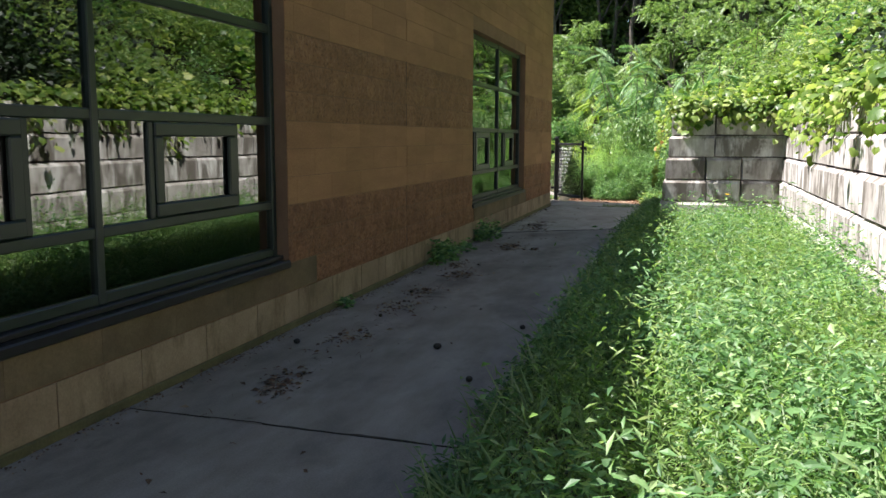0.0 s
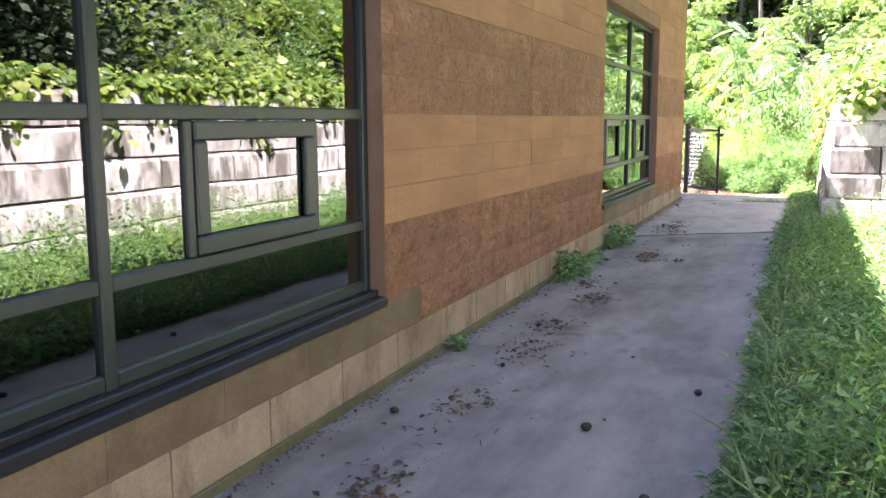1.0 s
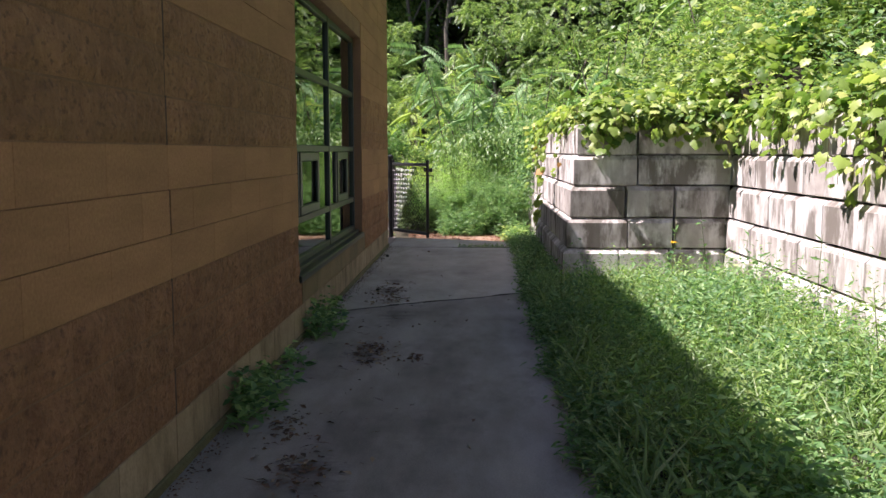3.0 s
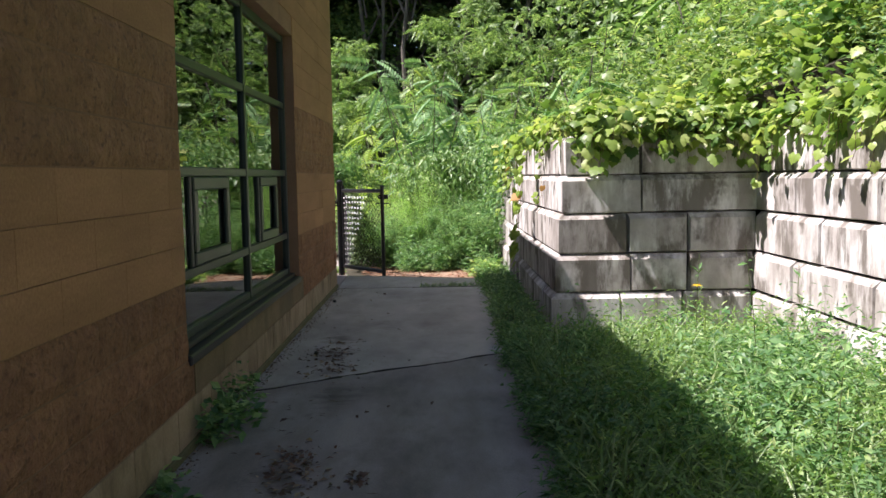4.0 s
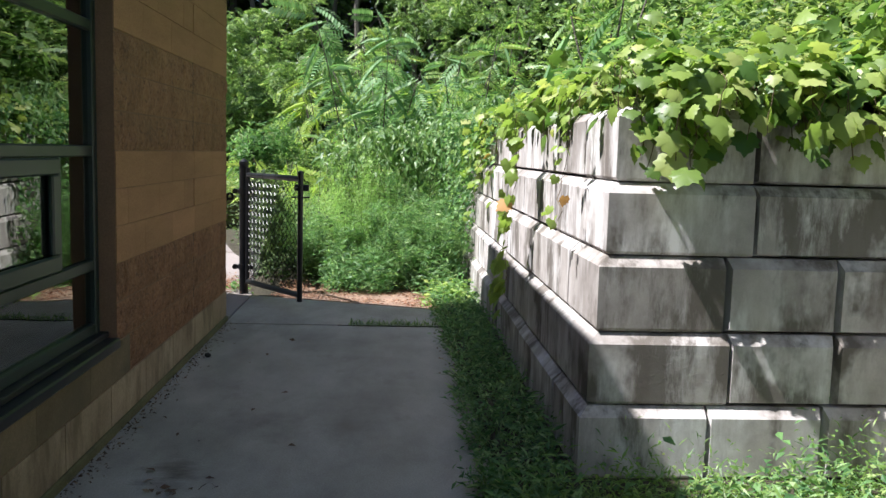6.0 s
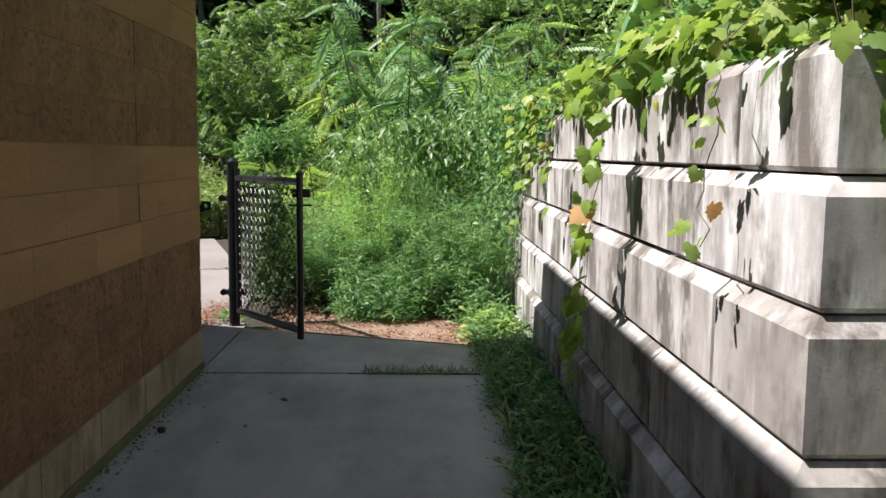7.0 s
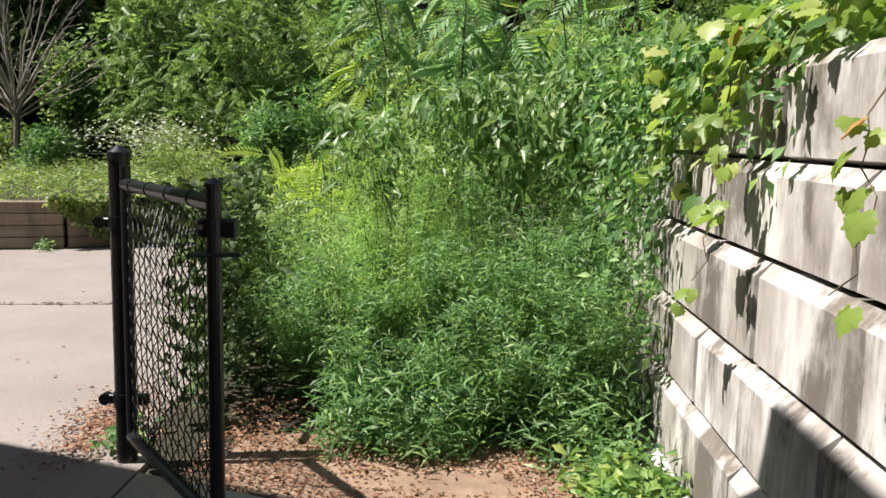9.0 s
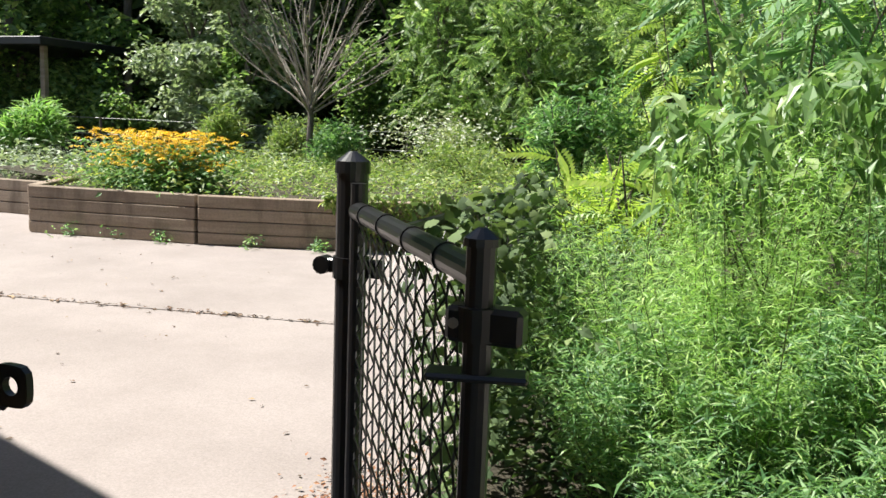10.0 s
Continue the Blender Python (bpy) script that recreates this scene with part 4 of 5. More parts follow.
carpet(1300, 1.7, 3.2, 13.62, 15.2, 0.30, (0.04, 0.115))
carpet(420, 1.55, 2.4, 15, 18, 0.16, (0.05, 0.13))
carpet(2700, 2.98, 4.6, 9.4, 13.7, 0.34, (0.04, 0.11))
carpet(300, 2.98, 3.3, 0, 9.4, 0.12, (0.045, 0.12))
trail("vine_leaves", 96, 0, 13.46, 1.50, 3.0, 0.40, 0.32, (0.05, 0.125), "lobed vine leaves hanging over the front of the block wall")
trail("vine_leaves", 8, 0, 13.46, 1.36, 1.66, 0.5, 0.16, (0.04, 0.085), "small vine sprays at the corner of the block wall")
trail("vine_leaves", 120, 1, 3.06, 4.6, 13.2, 0.75, 0.22, (0.045, 0.125), "lobed vine leaves hanging down the long block wall")
trail("vine_leaves", 22, 1, 3.06, 0, 4.6, 0.5, 0.18, (0.045, 0.11), "vine leaves hanging down the long block wall")
trail("vine_leaves", 36, 1, 1.44, 14.4, 18.0, 0.26, 0.13, (0.05, 0.12), "vine leaves coming over the side of the block wall", 0.03)
trail("vine_leaves", 34, 1, 1.42, 17.9, 20.6, 0.9, 0.20, (0.045, 0.12), "broad vine leaves hanging at the end of the block wall")
trail("vine_leaves", 6, 1, 1.44, 13.5, 14.4, 0.16, 0.10, (0.04, 0.09), "small vine sprays over the side of the block wall", 0.03)
h2 = np.concatenate([hang(500, 1, 1.42, 17.5, 20.3, 0.5), hang(800, 1, 1.36, 18.2, 20.3, 1.5), vine_top(1000, 1.44, 2.3, 17.6, 20.5, 0.3)])
wall_end = np.stack([1.30 - 0.30 * RNG.uniform(0, 1, 2000) ** 1.5, uni(18.6, 20.6, 2000), 1.95 * RNG.uniform(0, 1, 2000) ** 0.8], 1)
wall_end[:, 0] -= 0.12 * np.sin(wall_end[:, 1] * 4) * np.sin(wall_end[:, 2] * 5)
h2 = np.concatenate([h2, wall_end])
k = len(h2)
stuff(leaves("creeper", L_OVAL, h2, uni(0.035, 0.085, k), RNG.normal(np.pi / 2, 1.3, k), uni(-1.5, 0.2, k), RNG.normal(0, 0.7, k), M_BUSH), "small dark creeper leaves over the end of the block wall", "creeper")


def strand(y, x, z0, z1, n, size):
    """One vine hanging down the block wall, with its stem and leaves."""
    v = empty("hanging_vine", (x, y, z0), "vine strand hanging down the pale block wall", "vine")
    bm = bmesh.new()
    prev = Vector((0.1, 0, 0.12))
    pts = []
    for i in range(12):
        q = Vector((-0.02 + 0.01 * RNG.normal() - 0.006 * i, 0.04 * math.sin(i * 0.9 + y) + 0.03 * math.sin(i * 2.3), -(z0 - z1) * i / 11))
        rod(bm, prev, q, 0.0022, 0.0016, 4)
        pts.append(q)
        prev = q
    part("stem", bm, M_VSTEM, v)
    idx = RNG.integers(0, 12, n)
    p = np.array([tuple(pts[i]) for i in idx]) + RNG.normal(0, 0.05, (n, 3)) * np.array((0.4, 1, 1))
    p[:, 0] -= 0.03
    for q in range(n):
        leaves("leaf", L_BROAD, p[q:q + 1], uni(size[0], size[1], 1), RNG.normal(np.pi / 2, 0.7, 1), uni(-1.4, -0.5, 1), RNG.normal(0, 0.5, 1), M_RUST if q == 3 else M_VINE, v)


strand(15.16, 1.26, 1.72, 0.60, 64, (0.05, 0.11))
strand(13.9, 1.34, 1.72, 1.15, 14, (0.035, 0.065))
strand(16.7, 1.30, 1.70, 1.1, 12, (0.04, 0.08))
strand(17.8, 1.30, 1.72, 0.95, 18, (0.05, 0.09))


# slope above the wall
def slope(n, x0, x1, y0, y1, h0, h1, shape, size, material, per, label, category, spread=0.10, lumps=60, r=0.38):
    """Plants gathered in uneven clumps, with gaps between them."""
    cx, cy, ch = uni(x0, x1, lumps), uni(y0, y1, lumps), uni(0.35, 1.6, lumps)
    k = RNG.integers(0, lumps, n)
    dx, dy = RNG.normal(0, r, n), RNG.normal(0, r, n)
    x, y = cx[k] + dx, cy[k] + dy
    dome = 1.15 - 0.55 * np.clip((dx ** 2 + dy ** 2) / (1.6 * r) ** 2, 0, 1.4)
    ok = (zs(x, y) > 1.0) & (x > x0)
    x, y, k, dome = x[ok], y[ok], k[ok], dome[ok]
    base = np.stack([x, y, zs(x, y)], 1)
    h = uni(h0, h1, len(x)) * ch[k] * dome
    stuff(scatter(category.replace(" ", "_"), shape, plants(base, h, per, spread), size, material, (-0.7, 0.6), roll=0.7), label, category)


slope(3000, 4.0, 7.5, 10.4, 21, 0.5, 1.25, L_SLIM, (0.06, 0.15), M_SCRUB, 16, "tall yellow-green weeds on the slope", "weeds", 0.07, 46, 0.27)
slope(1700, 3.8, 7.5, 10.4, 21, 0.5, 1.35, L_THIN, (0.10, 0.24), M_GRASSY, 16, "tall plumed grass on the slope", "grass", 0.06, 30, 0.25)
slope(1300, 3.5, 7.0, 10.2, 20, 0.2, 0.7, L_BROAD, (0.06, 0.15), M_VINE, 6, "leafy vine scrub on the slope", "scrub", 0.12, 46, 0.32)
slope(2000, 3.6, 7.5, 10.2, 21, 0.4, 1.1, L_SMALL, (0.05, 0.12), M_WEED, 14, "dark green scrub on the slope", "scrub", 0.09, 34, 0.28)
slope(1500, 3.4, 7.5, 9.8, 21, 0.1, 0.35, L_SMALL, (0.05, 0.12), M_BUSH, 6, "low dark undergrowth on the slope", "undergrowth", 0.15, 200, 0.4)
slope(1500, 1.9, 5, 14, 26, 0.4, 1.1, L_SLIM, (0.06, 0.15), M_SCRUB, 15, "leafy scrub above the corner of the block wall", "scrub", 0.08, 26, 0.28)
slope(700, 1.7, 4, 14, 21, 0.2, 0.6, L_BROAD, (0.06, 0.14), M_VINE, 6, "vine leaves above the corner of the block wall", "vines", 0.10, 26, 0.3)
slope(1300, 2.2, 5, 15.5, 28, 0.7, 1.7, L_SMALL, (0.05, 0.13), M_TREE, 18, "dark leafy scrub behind the block wall", "scrub", 0.13, 22, 0.34)
# Leaves coloured as if shaded, so the windows mirror a dark slope.
slope(450, 6.5, 14, -4, 11, 1.2, 2.6, L_OVAL, (0.15, 0.3), M_DEEP_SHADE, 26, "bushes on the upper slope, deep shade in their leaf colour", "bushes", 0.35, 40, 0.8)
slope(600, 7.0, 14, 11, 34, 1.2, 2.6, L_OVAL, (0.13, 0.26), M_TREE, 26, "dark bushes on the upper slope", "bushes", 0.3, 34, 0.6)
slope(5200, 3.4, 8, -4, 9.6, 1.2, 3.0, L_SMALL, (0.07, 0.16), M_DEEP_SHADE, 18, "scrub on the slope, deep shade in its leaf colour", "scrub", 0.18, 60)
slope(500, 3.3, 9, -8, -3, 0.6, 1.4, L_OVAL, (0.1, 0.2), M_SCRUB, 14, "leafy scrub on the slope by the start", "scrub", 0.2, 40)


# ---- trees and shrubs ----
def limb(bm, a, b, r0, r1, seg=7, steps=4, wob=0.06):
    a, b = Vector(a), Vector(b)
    ln = (b - a).length
    prev = a
    for i in range(1, steps + 1):
        q = a.lerp(b, i / steps) + Vector(RNG.normal(0, wob * ln / steps, 3)) * (1 if i < steps else 0)
        rod(bm, prev, q, r0 + (r1 - r0) * (i - 1) / steps, r0 + (r1 - r0) * i / steps, seg)
        prev = q
    return prev


def leafy_tree(x, y, height, spread, nleaf, shape, size, material, label, low=0.25, category="tree", name="tree", clumps=9, thick=0.022):
    z = float(ground_z(x, y))
    t = empty(name, (x, y, z), label, category)
    bm = bmesh.new()
    r = thick * height
    limb(bm, (0, 0, -0.1), (RNG.normal(0, 0.15), RNG.normal(0, 0.15), height * 0.85), r, r * 0.3)
    pts = []
    for i in range(clumps):
        a = i * 2.4 + RNG.uniform(0, 0.6)
        f = low + (1 - low) * (i + 0.5) / clumps
        d = spread * (1.05 - 0.6 * abs(f - 0.5)) * RNG.uniform(0.35, 0.8)
        c = (math.cos(a) * d, math.sin(a) * d, height * f)
        limb(bm, (0, 0, height * max(0.02, f - 0.22)), c, r * 0.4, r * 0.08, 5, 3)
        rad = spread * RNG.uniform(0.34, 0.58)
        pts.append(blob(c, (rad, rad, rad * 0.7), nleaf // clumps))
    part("trunk", bm, M_BARK, t)
    scatter("crown", shape, np.concatenate(pts), size, material, (-0.9, 0.4), t)
    return t


def sumac(x, y, height, nfrond, size=(0.35, 0.6), stems=5, material=M_SUMAC):
    z = float(ground_z(x, y))
    t = empty("sumac", (x, y, z), "young sumac with feather-shaped green leaves", "tree")
    pos, yaw, pit = [], [], []
    for i in range(stems):
        bm = bmesh.new()
        a = i * 6.283 / stems + RNG.uniform(0, 1)
        tip = limb(bm, (0, 0, -0.05), (math.cos(a) * height * 0.28, math.sin(a) * height * 0.28, height * RNG.uniform(0.6, 1.0)), 0.020, 0.006, 6)
        part("stem", bm, M_BARK, t)
        for k in range(nfrond // stems):
            f = 0.3 + 0.7 * (k + 0.5) / (nfrond // stems)
            pos.append(tip * f)
            yaw.append(k * 2.4 + RNG.uniform(0, 0.5))
            pit.append(RNG.uniform(-0.8, 0.45))
    m = len(pos)
    leaves("crown", L_FROND, np.array([tuple(q) for q in pos]), uni(size[0], size[1], m), np.array(yaw), np.array(pit), RNG.normal(0, 0.6, m), material, t)
    return t


# tall feathery weeds past the walkway's end
def feather_bush(x, y, r, h, n, plume):
    b = empty("feathery_weed", (x, y, 0), "tall feathery bright green weed clump", "shrub")
    tips = []
    stems = bmesh.new()
    m = 56
    for i in range(m):
        a, d = RNG.uniform(0, 6.28), r * math.sqrt(RNG.uniform(0, 1))
        lean = RNG.normal(0, 0.16, 2)
        foot = (math.cos(a) * d * 0.55, math.sin(a) * d * 0.55)
        top = (math.cos(a) * d + lean[0], math.sin(a) * d + lean[1], h * (1 - 0.5 * (d / r) ** 2) * RNG.uniform(0.45, 1.08))
        rod(stems, (*foot, 0), top, 0.004, 0.0015, 4)
        tips.append((*foot, *top))
    part("stem", stems, M_STEM, b)["kind"] = "stuff"
    tp = np.array(tips)[RNG.integers(0, m, n)]
    f = RNG.uniform(0.2, 1, n) ** 0.7
    p = np.stack([tp[:, 0] + (tp[:, 2] - tp[:, 0]) * f, tp[:, 1] + (tp[:, 3] - tp[:, 1]) * f, tp[:, 4] * f], 1)
    p += RNG.normal(0, 0.05, (n, 3))
    p[:, 2] = np.maximum(p[:, 2], 0.03)
    if plume:
        leaves("foliage", L_THIN, p, uni(0.02, 0.07, n), uni(0, 6.3, n), uni(-0.6, 0.9, n), RNG.normal(0, 0.6, n), M_PLUME if plume > 1 else M_FEATHER, b)
        return
    # leaves gather at the ends of side shoots, with dark gaps between
    m = n // 18
    c = p[:m]
    extra = p[m:m + n // 3]
    e = len(extra)
    leaves("plume", L_THIN, extra, uni(0.02, 0.07, e), uni(0, 6.3, e), uni(-0.4, 1.0, e), RNG.normal(0, 0.6, e), M_FEATHER, b)
    q = np.repeat(c, 20, 0) + RNG.normal(0, 0.022, (m * 20, 3))
    q[:, 2] = np.maximum(q[:, 2], 0.03)
    k = len(q)
    leaves("foliage", L_NARROW, q, uni(0.03, 0.075, k), uni(0, 6.3, k), uni(-0.5, 0.9, k), RNG.normal(0, 0.6, k), M_BUSH, b)


for fx, fy, fr, fh, fn, fp in [(-0.16, 19.45, 0.44, 1.02, 17050, 0), (0.30, 19.2, 0.50, 0.95, 18600, 0), (0.82, 19.15, 0.46, 1.05, 17050, 0), (0.0, 19.6, 0.50, 1.50, 30000, 2), (0.65, 19.9, 0.55, 1.30, 18600, 0), (0.45, 19.6, 0.45, 1.22, 9000, 1), (-0.45, 20.2, 0.5, 1.25, 12400, 1), (0.5, 20.7, 0.6, 1.45, 10850, 1), (-0.8, 21.0, 0.5, 1.0, 7750, 0), (1.25, 20.3, 0.5, 1.3, 14300, 0), (-0.2, 21.6, 0.6, 1.25, 7750, 1)]:
    feather_bush(fx, fy, fr, fh, fn, fp)
# lower leafy fringe along the litter
n = 520
x = uni(-0.2, 1.12, n)
front = np.array([18.55 + 0.28 * noise.noise((a * 2.6, 0.0, 4.0)) for a in x])
base = np.stack([x, front + RNG.uniform(0, 0.55, n), np.full(n, 0.02)], 1)
stuff(scatter("weeds", L_NARROW, plants(base, uni(0.08, 0.42, n), 12, 0.06), (0.05, 0.12), M_BUSH, (-0.4, 0.9)), "lance-leaved weeds at the edge of the litter", "weeds")


# creeper and weeds on the low fence, in leaves toned dark for shade
n = 1900
s = RNG.uniform(0, 1, n)
base = np.stack([-0.94 - 0.4 * s ** 2 + np.clip(RNG.normal(0, 0.07, n), -0.09, 0.2), 18.85 + 2.9 * s, 0.05 + 1.14 * RNG.uniform(0, 1, n) ** 0.9], 1)
stuff(scatter("creeper", L_BROAD, base, (0.03, 0.065), M_SHADED, (-1.2, 0.2), roll=0.7), "dark creeper leaves on the low fence", "creeper")
n = 900
x = uni(-1.9, -0.4, n)
y = uni(19.2, 25.0, n)
ok = x > -0.85 - np.maximum(0, y - 19.2) * 0.27
base = np.stack([x, y, np.zeros(n)], 1)[ok]
stuff(scatter("weeds", L_OVAL, plants(base, uni(0.3, 0.85, len(base)), 14, 0.08), (0.04, 0.09), M_SHADED), "tangled leafy weeds behind the gate", "weeds")


# shrub with long drooping leaves behind the feathery weeds
def droop_shrub(x, y, w, h0, h1, n):
    b = empty("shrub", (x, y, float(ground_z(x, y))), "shrub with long pale drooping leaves", "shrub")
    for i in range(7):
        bm = bmesh.new()
        limb(bm, (RNG.normal(0, 0.1), RNG.normal(0, 0.1), 0), (uni(-w, w, 1)[0], RNG.normal(0, 0.2), h1 * 0.9), 0.008, 0.003, 5)
        part("stem", bm, M_STEM, b)
    p = np.stack([uni(-w, w, n), RNG.normal(0, 0.28, n), h0 + (h1 - h0) * RNG.uniform(0, 1, n) ** 0.7], 1)
    p[:, 2] += 0.12 * np.sin(p[:, 0] * 5)
    leaves("foliage", L_DROOP, p, uni(0.09, 0.165, n), uni(0, 6.3, n), uni(-1.25, 0.0, n), RNG.normal(0, 0.5, n), M_LONG, b)


droop_shrub(0.15, 20.15, 0.55, 1.2, 1.68, 620)
droop_shrub(0.95, 20.35, 0.6, 1.25, 1.85, 800)
droop_shrub(1.45, 20.6, 0.5, 1.35, 2.1, 620)
droop_shrub(0.6, 21.6, 0.9, 0.8, 1.9, 900)
droop_shrub(1.9, 22.2, 0.7, 0.2, 0.9, 800)

for sx_, sy_, sh_, sn_ in [(0.2, 23.6, 1.7, 50), (1.6, 24.0, 3.3, 110), (2.6, 22.6, 2.6, 90), (3.0, 20.2, 2.0, 70), (4.0, 18.0, 1.9, 70), (0.6, 26.5, 3.2, 110), (3.2, 25.0, 3.0, 100), (-0.9, 27.0, 2.6, 90), (2.2, 28.5, 4.6, 130), (-2.4, 27.5, 1.7, 60), (0.0, 30.0, 4.6, 120)]:
    sumac(sx_, sy_, sh_, sn_)
sumac(0.15, 24.3, 3.9, 170, (0.42, 0.72), 8, M_BLUISH)
sumac(1.2, 25.2, 4.2, 150, (0.42, 0.72), 7, M_BLUISH)
sumac(2.15, 16.6, 1.15, 12, (0.45, 0.65), 3, M_BLUISH)
sumac(-0.84, 29.0, 3.6, 60, (0.5, 0.8), 4, M_LIME)
sumac(-0.9, 23.6, 1.45, 45, material=M_LIME)
sumac(-1.5, 24.6, 1.5, 40, material=M_LIME)


def far_tree(x, y, h, s, n, shape, size, material, low, label="leafy deciduous tree at the edge of the woods", clumps=11, thick=0.018):
    leafy_tree(x, y, h, s, n, shape, size, material, label, low, clumps=clumps, thick=thick)


for tx, ty, th, ts, tn in [(-4.4, 33, 4.6, 1.7, 1900), (-1.6, 31.5, 3.7, 1.4, 1600), (-6.8, 34.5, 5.0, 1.5, 1700), (-2.9, 35.5, 5.4, 1.5, 1800), (1.0, 34, 6.6, 2.0, 2200), (3.4, 31, 6.0, 2.0, 2000)]:
    far_tree(tx, ty, th, ts, tn, L_PINN, (0.2, 0.36), M_TREE, 0.18)
for tx, ty, th, ts, tn in [(-11.3, 33.6, 5.6, 1.6, 8000), (-13.4, 34.6, 5.4, 1.5, 6000)]:
    far_tree(tx, ty, th, ts, tn, L_FAR, (0.12, 0.22), M_SILVER, 0.10, "silvery-leaved tree behind the flower bed")
for tx, ty, th, ts, tn in [(-9, 38, 10, 2.6, 6000), (-13, 39, 10, 2.8, 6000), (-17.5, 37, 10, 3, 6000), (-21, 36, 10, 3, 6000), (-5, 40, 11, 3, 6000), (-1, 40, 11, 3, 6000), (3.5, 38, 11, 3, 6000), (7.5, 34, 9, 3, 6000), (6, 27, 6, 2.4, 6000), (9, 24, 6, 2.4, 5000), (-25, 40, 12, 3.5, 6000), (12, 40, 12, 3.5, 5000)]:
    far_tree(tx, ty, th, ts, tn, L_FAR, (0.18, 0.36), M_TREE, 0.10)
# slender bare trunks in the woods
for i in range(16):
    tx, ty = -12 + i * 1.05 + RNG.normal(0, 0.4), 36.5 + RNG.uniform(0, 5)
    far_tree(tx, ty, 13, 2.2, 1600, L_FAR, (0.2, 0.36), M_TREE, 0.62, "slender tree with a high crown in the woods", 6, 0.009)


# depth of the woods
# Leaf layer added above the view, only to keep sun off the woods.
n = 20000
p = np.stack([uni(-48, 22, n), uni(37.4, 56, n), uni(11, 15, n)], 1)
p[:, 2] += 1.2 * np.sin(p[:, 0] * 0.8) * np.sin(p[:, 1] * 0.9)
stuff(scatter("shade_canopy", L_FAR, p, (0.8, 1.5), M_SHADED, (-0.6, 0.3), roll=0.4), "unseen leaf canopy added over the woods to shade them", "woods")
# Second unseen layer, added to shade the top of the slope.
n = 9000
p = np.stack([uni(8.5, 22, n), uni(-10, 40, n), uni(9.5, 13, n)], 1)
stuff(scatter("shade_canopy", L_FAR, p, (0.8, 1.5), M_SHADED, (-0.6, 0.3), roll=0.4), "unseen leaf canopy added over the upper slope to shade it", "woods")
# Backdrop leaves, with the inner shade of the woods painted into them.
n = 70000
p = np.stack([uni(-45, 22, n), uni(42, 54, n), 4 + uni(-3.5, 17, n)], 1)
stuff(scatter("far_woods", L_FAR, p, (0.6, 1.3), M_SHADED, (-0.9, 0.4)), "depth of the woods behind the trees, shade in the leaf colour", "woods")
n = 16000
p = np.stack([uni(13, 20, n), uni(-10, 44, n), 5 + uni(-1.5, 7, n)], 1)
stuff(scatter("far_woods", L_FAR, p, (0.4, 0.9), M_SHADED, (-0.9, 0.4)), "woods on top of the slope, shade in the leaf colour", "woods")
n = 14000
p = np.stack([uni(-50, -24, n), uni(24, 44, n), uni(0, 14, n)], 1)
stuff(scatter("far_woods", L_FAR, p, (0.4, 0.9), M_SHADED, (-0.9, 0.4)), "woods beyond the plaza, shade in the leaf colour", "woods")


def shrub(x, y, r, h, n, material, shape, size, label):
    b = empty("shrub", (x, y, max(float(ground_z(x, y)), 0.5 if y > 24.5 and x < -1.6 else -1)), label, "shrub")
    bm = bmesh.new()
    for i in range(6):
        a = i * 1.05
        limb(bm, (0, 0, -0.05), (math.cos(a) * r * 0.6, math.sin(a) * r * 0.6, h * 0.8), 0.014, 0.005, 5, 3)
    part("stem", bm, M_BARK, b)
    p = np.concatenate([blob((RNG.normal(0, r * 0.35), RNG.normal(0, r * 0.35), h * RNG.uniform(0.3, 0.72)), (r * 0.62, r * 0.62, h * 0.34), n // 5, 0.2) for _ in range(5)])
    p[:, 2] = np.maximum(p[:, 2], 0.02)
    scatter("foliage", shape, p, size, material, (-0.5, 1.0), b)


for i in range(17):
    shrub(-22 + i * 1.55 + RNG.normal(0, 0.35), 34.0 + RNG.uniform(-0.6, 2.5), RNG.uniform(0.7, 1.25), RNG.uniform(1.2, 3.4), 2400, M_TREE, L_FAR, (0.10, 0.22), "dark leafy shrub at the edge of the woods")
# Shrubs within the woods take the leaf with shade in its colour.
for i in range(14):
    shrub(-13 + i * 1.0, 37.5 + RNG.uniform(0, 2), 1.6, RNG.uniform(3.0, 4.5), 2000, M_SHADED, L_FAR, (0.15, 0.3), "leafy shrub inside the woods, shade in the leaf colour")
shrub(-2.0, 25.6, 0.5, 1.5, 3500, M_WEED, L_LANCE, (0.08, 0.16), "dense dark green upright shrub beside the timber bed")
shrub(-1.3, 26.6, 0.6, 1.5, 3000, M_TREE, L_OVAL, (0.06, 0.13), "leafy shrub behind the timber bed")
shrub(-9.9, 30.5, 0.5, 1.2, 3000, M_SCRUB, L_THIN, (0.1, 0.3), "pale upright grassy shrub in the bed")
shrub(-7.4, 31.0, 0.6, 1.0, 2500, M_WEED, L_LANCE, (0.08, 0.16), "leafy shrub beside the bare tree")
shrub(-9.0, 31.8, 0.6, 1.2, 2500, M_SCRUB, L_LANCE, (0.08, 0.16), "pale green leafy shrub in the bed")
shrub(-5.2, 30.6, 0.8, 1.0, 2500, M_SCRUB, L_LANCE, (0.06, 0.12), "pale flowering shrub in the bed")
shrub(-4.2, 29.0, 0.8, 0.7, 2500, M_SCRUB, L_LANCE, (0.06, 0.12), "pale leafy shrub in the bed")
shrub(-14.6, 30.5, 0.75, 1.15, 4500, M_FEATHER, L_THIN, (0.2, 0.45), "round clump of tall ornamental grass")
p = np.stack([RNG.normal(-5.4, 0.55, 700), RNG.normal(30.2, 0.4, 700), 1.3 + RNG.normal(0, 0.2, 700)], 1)
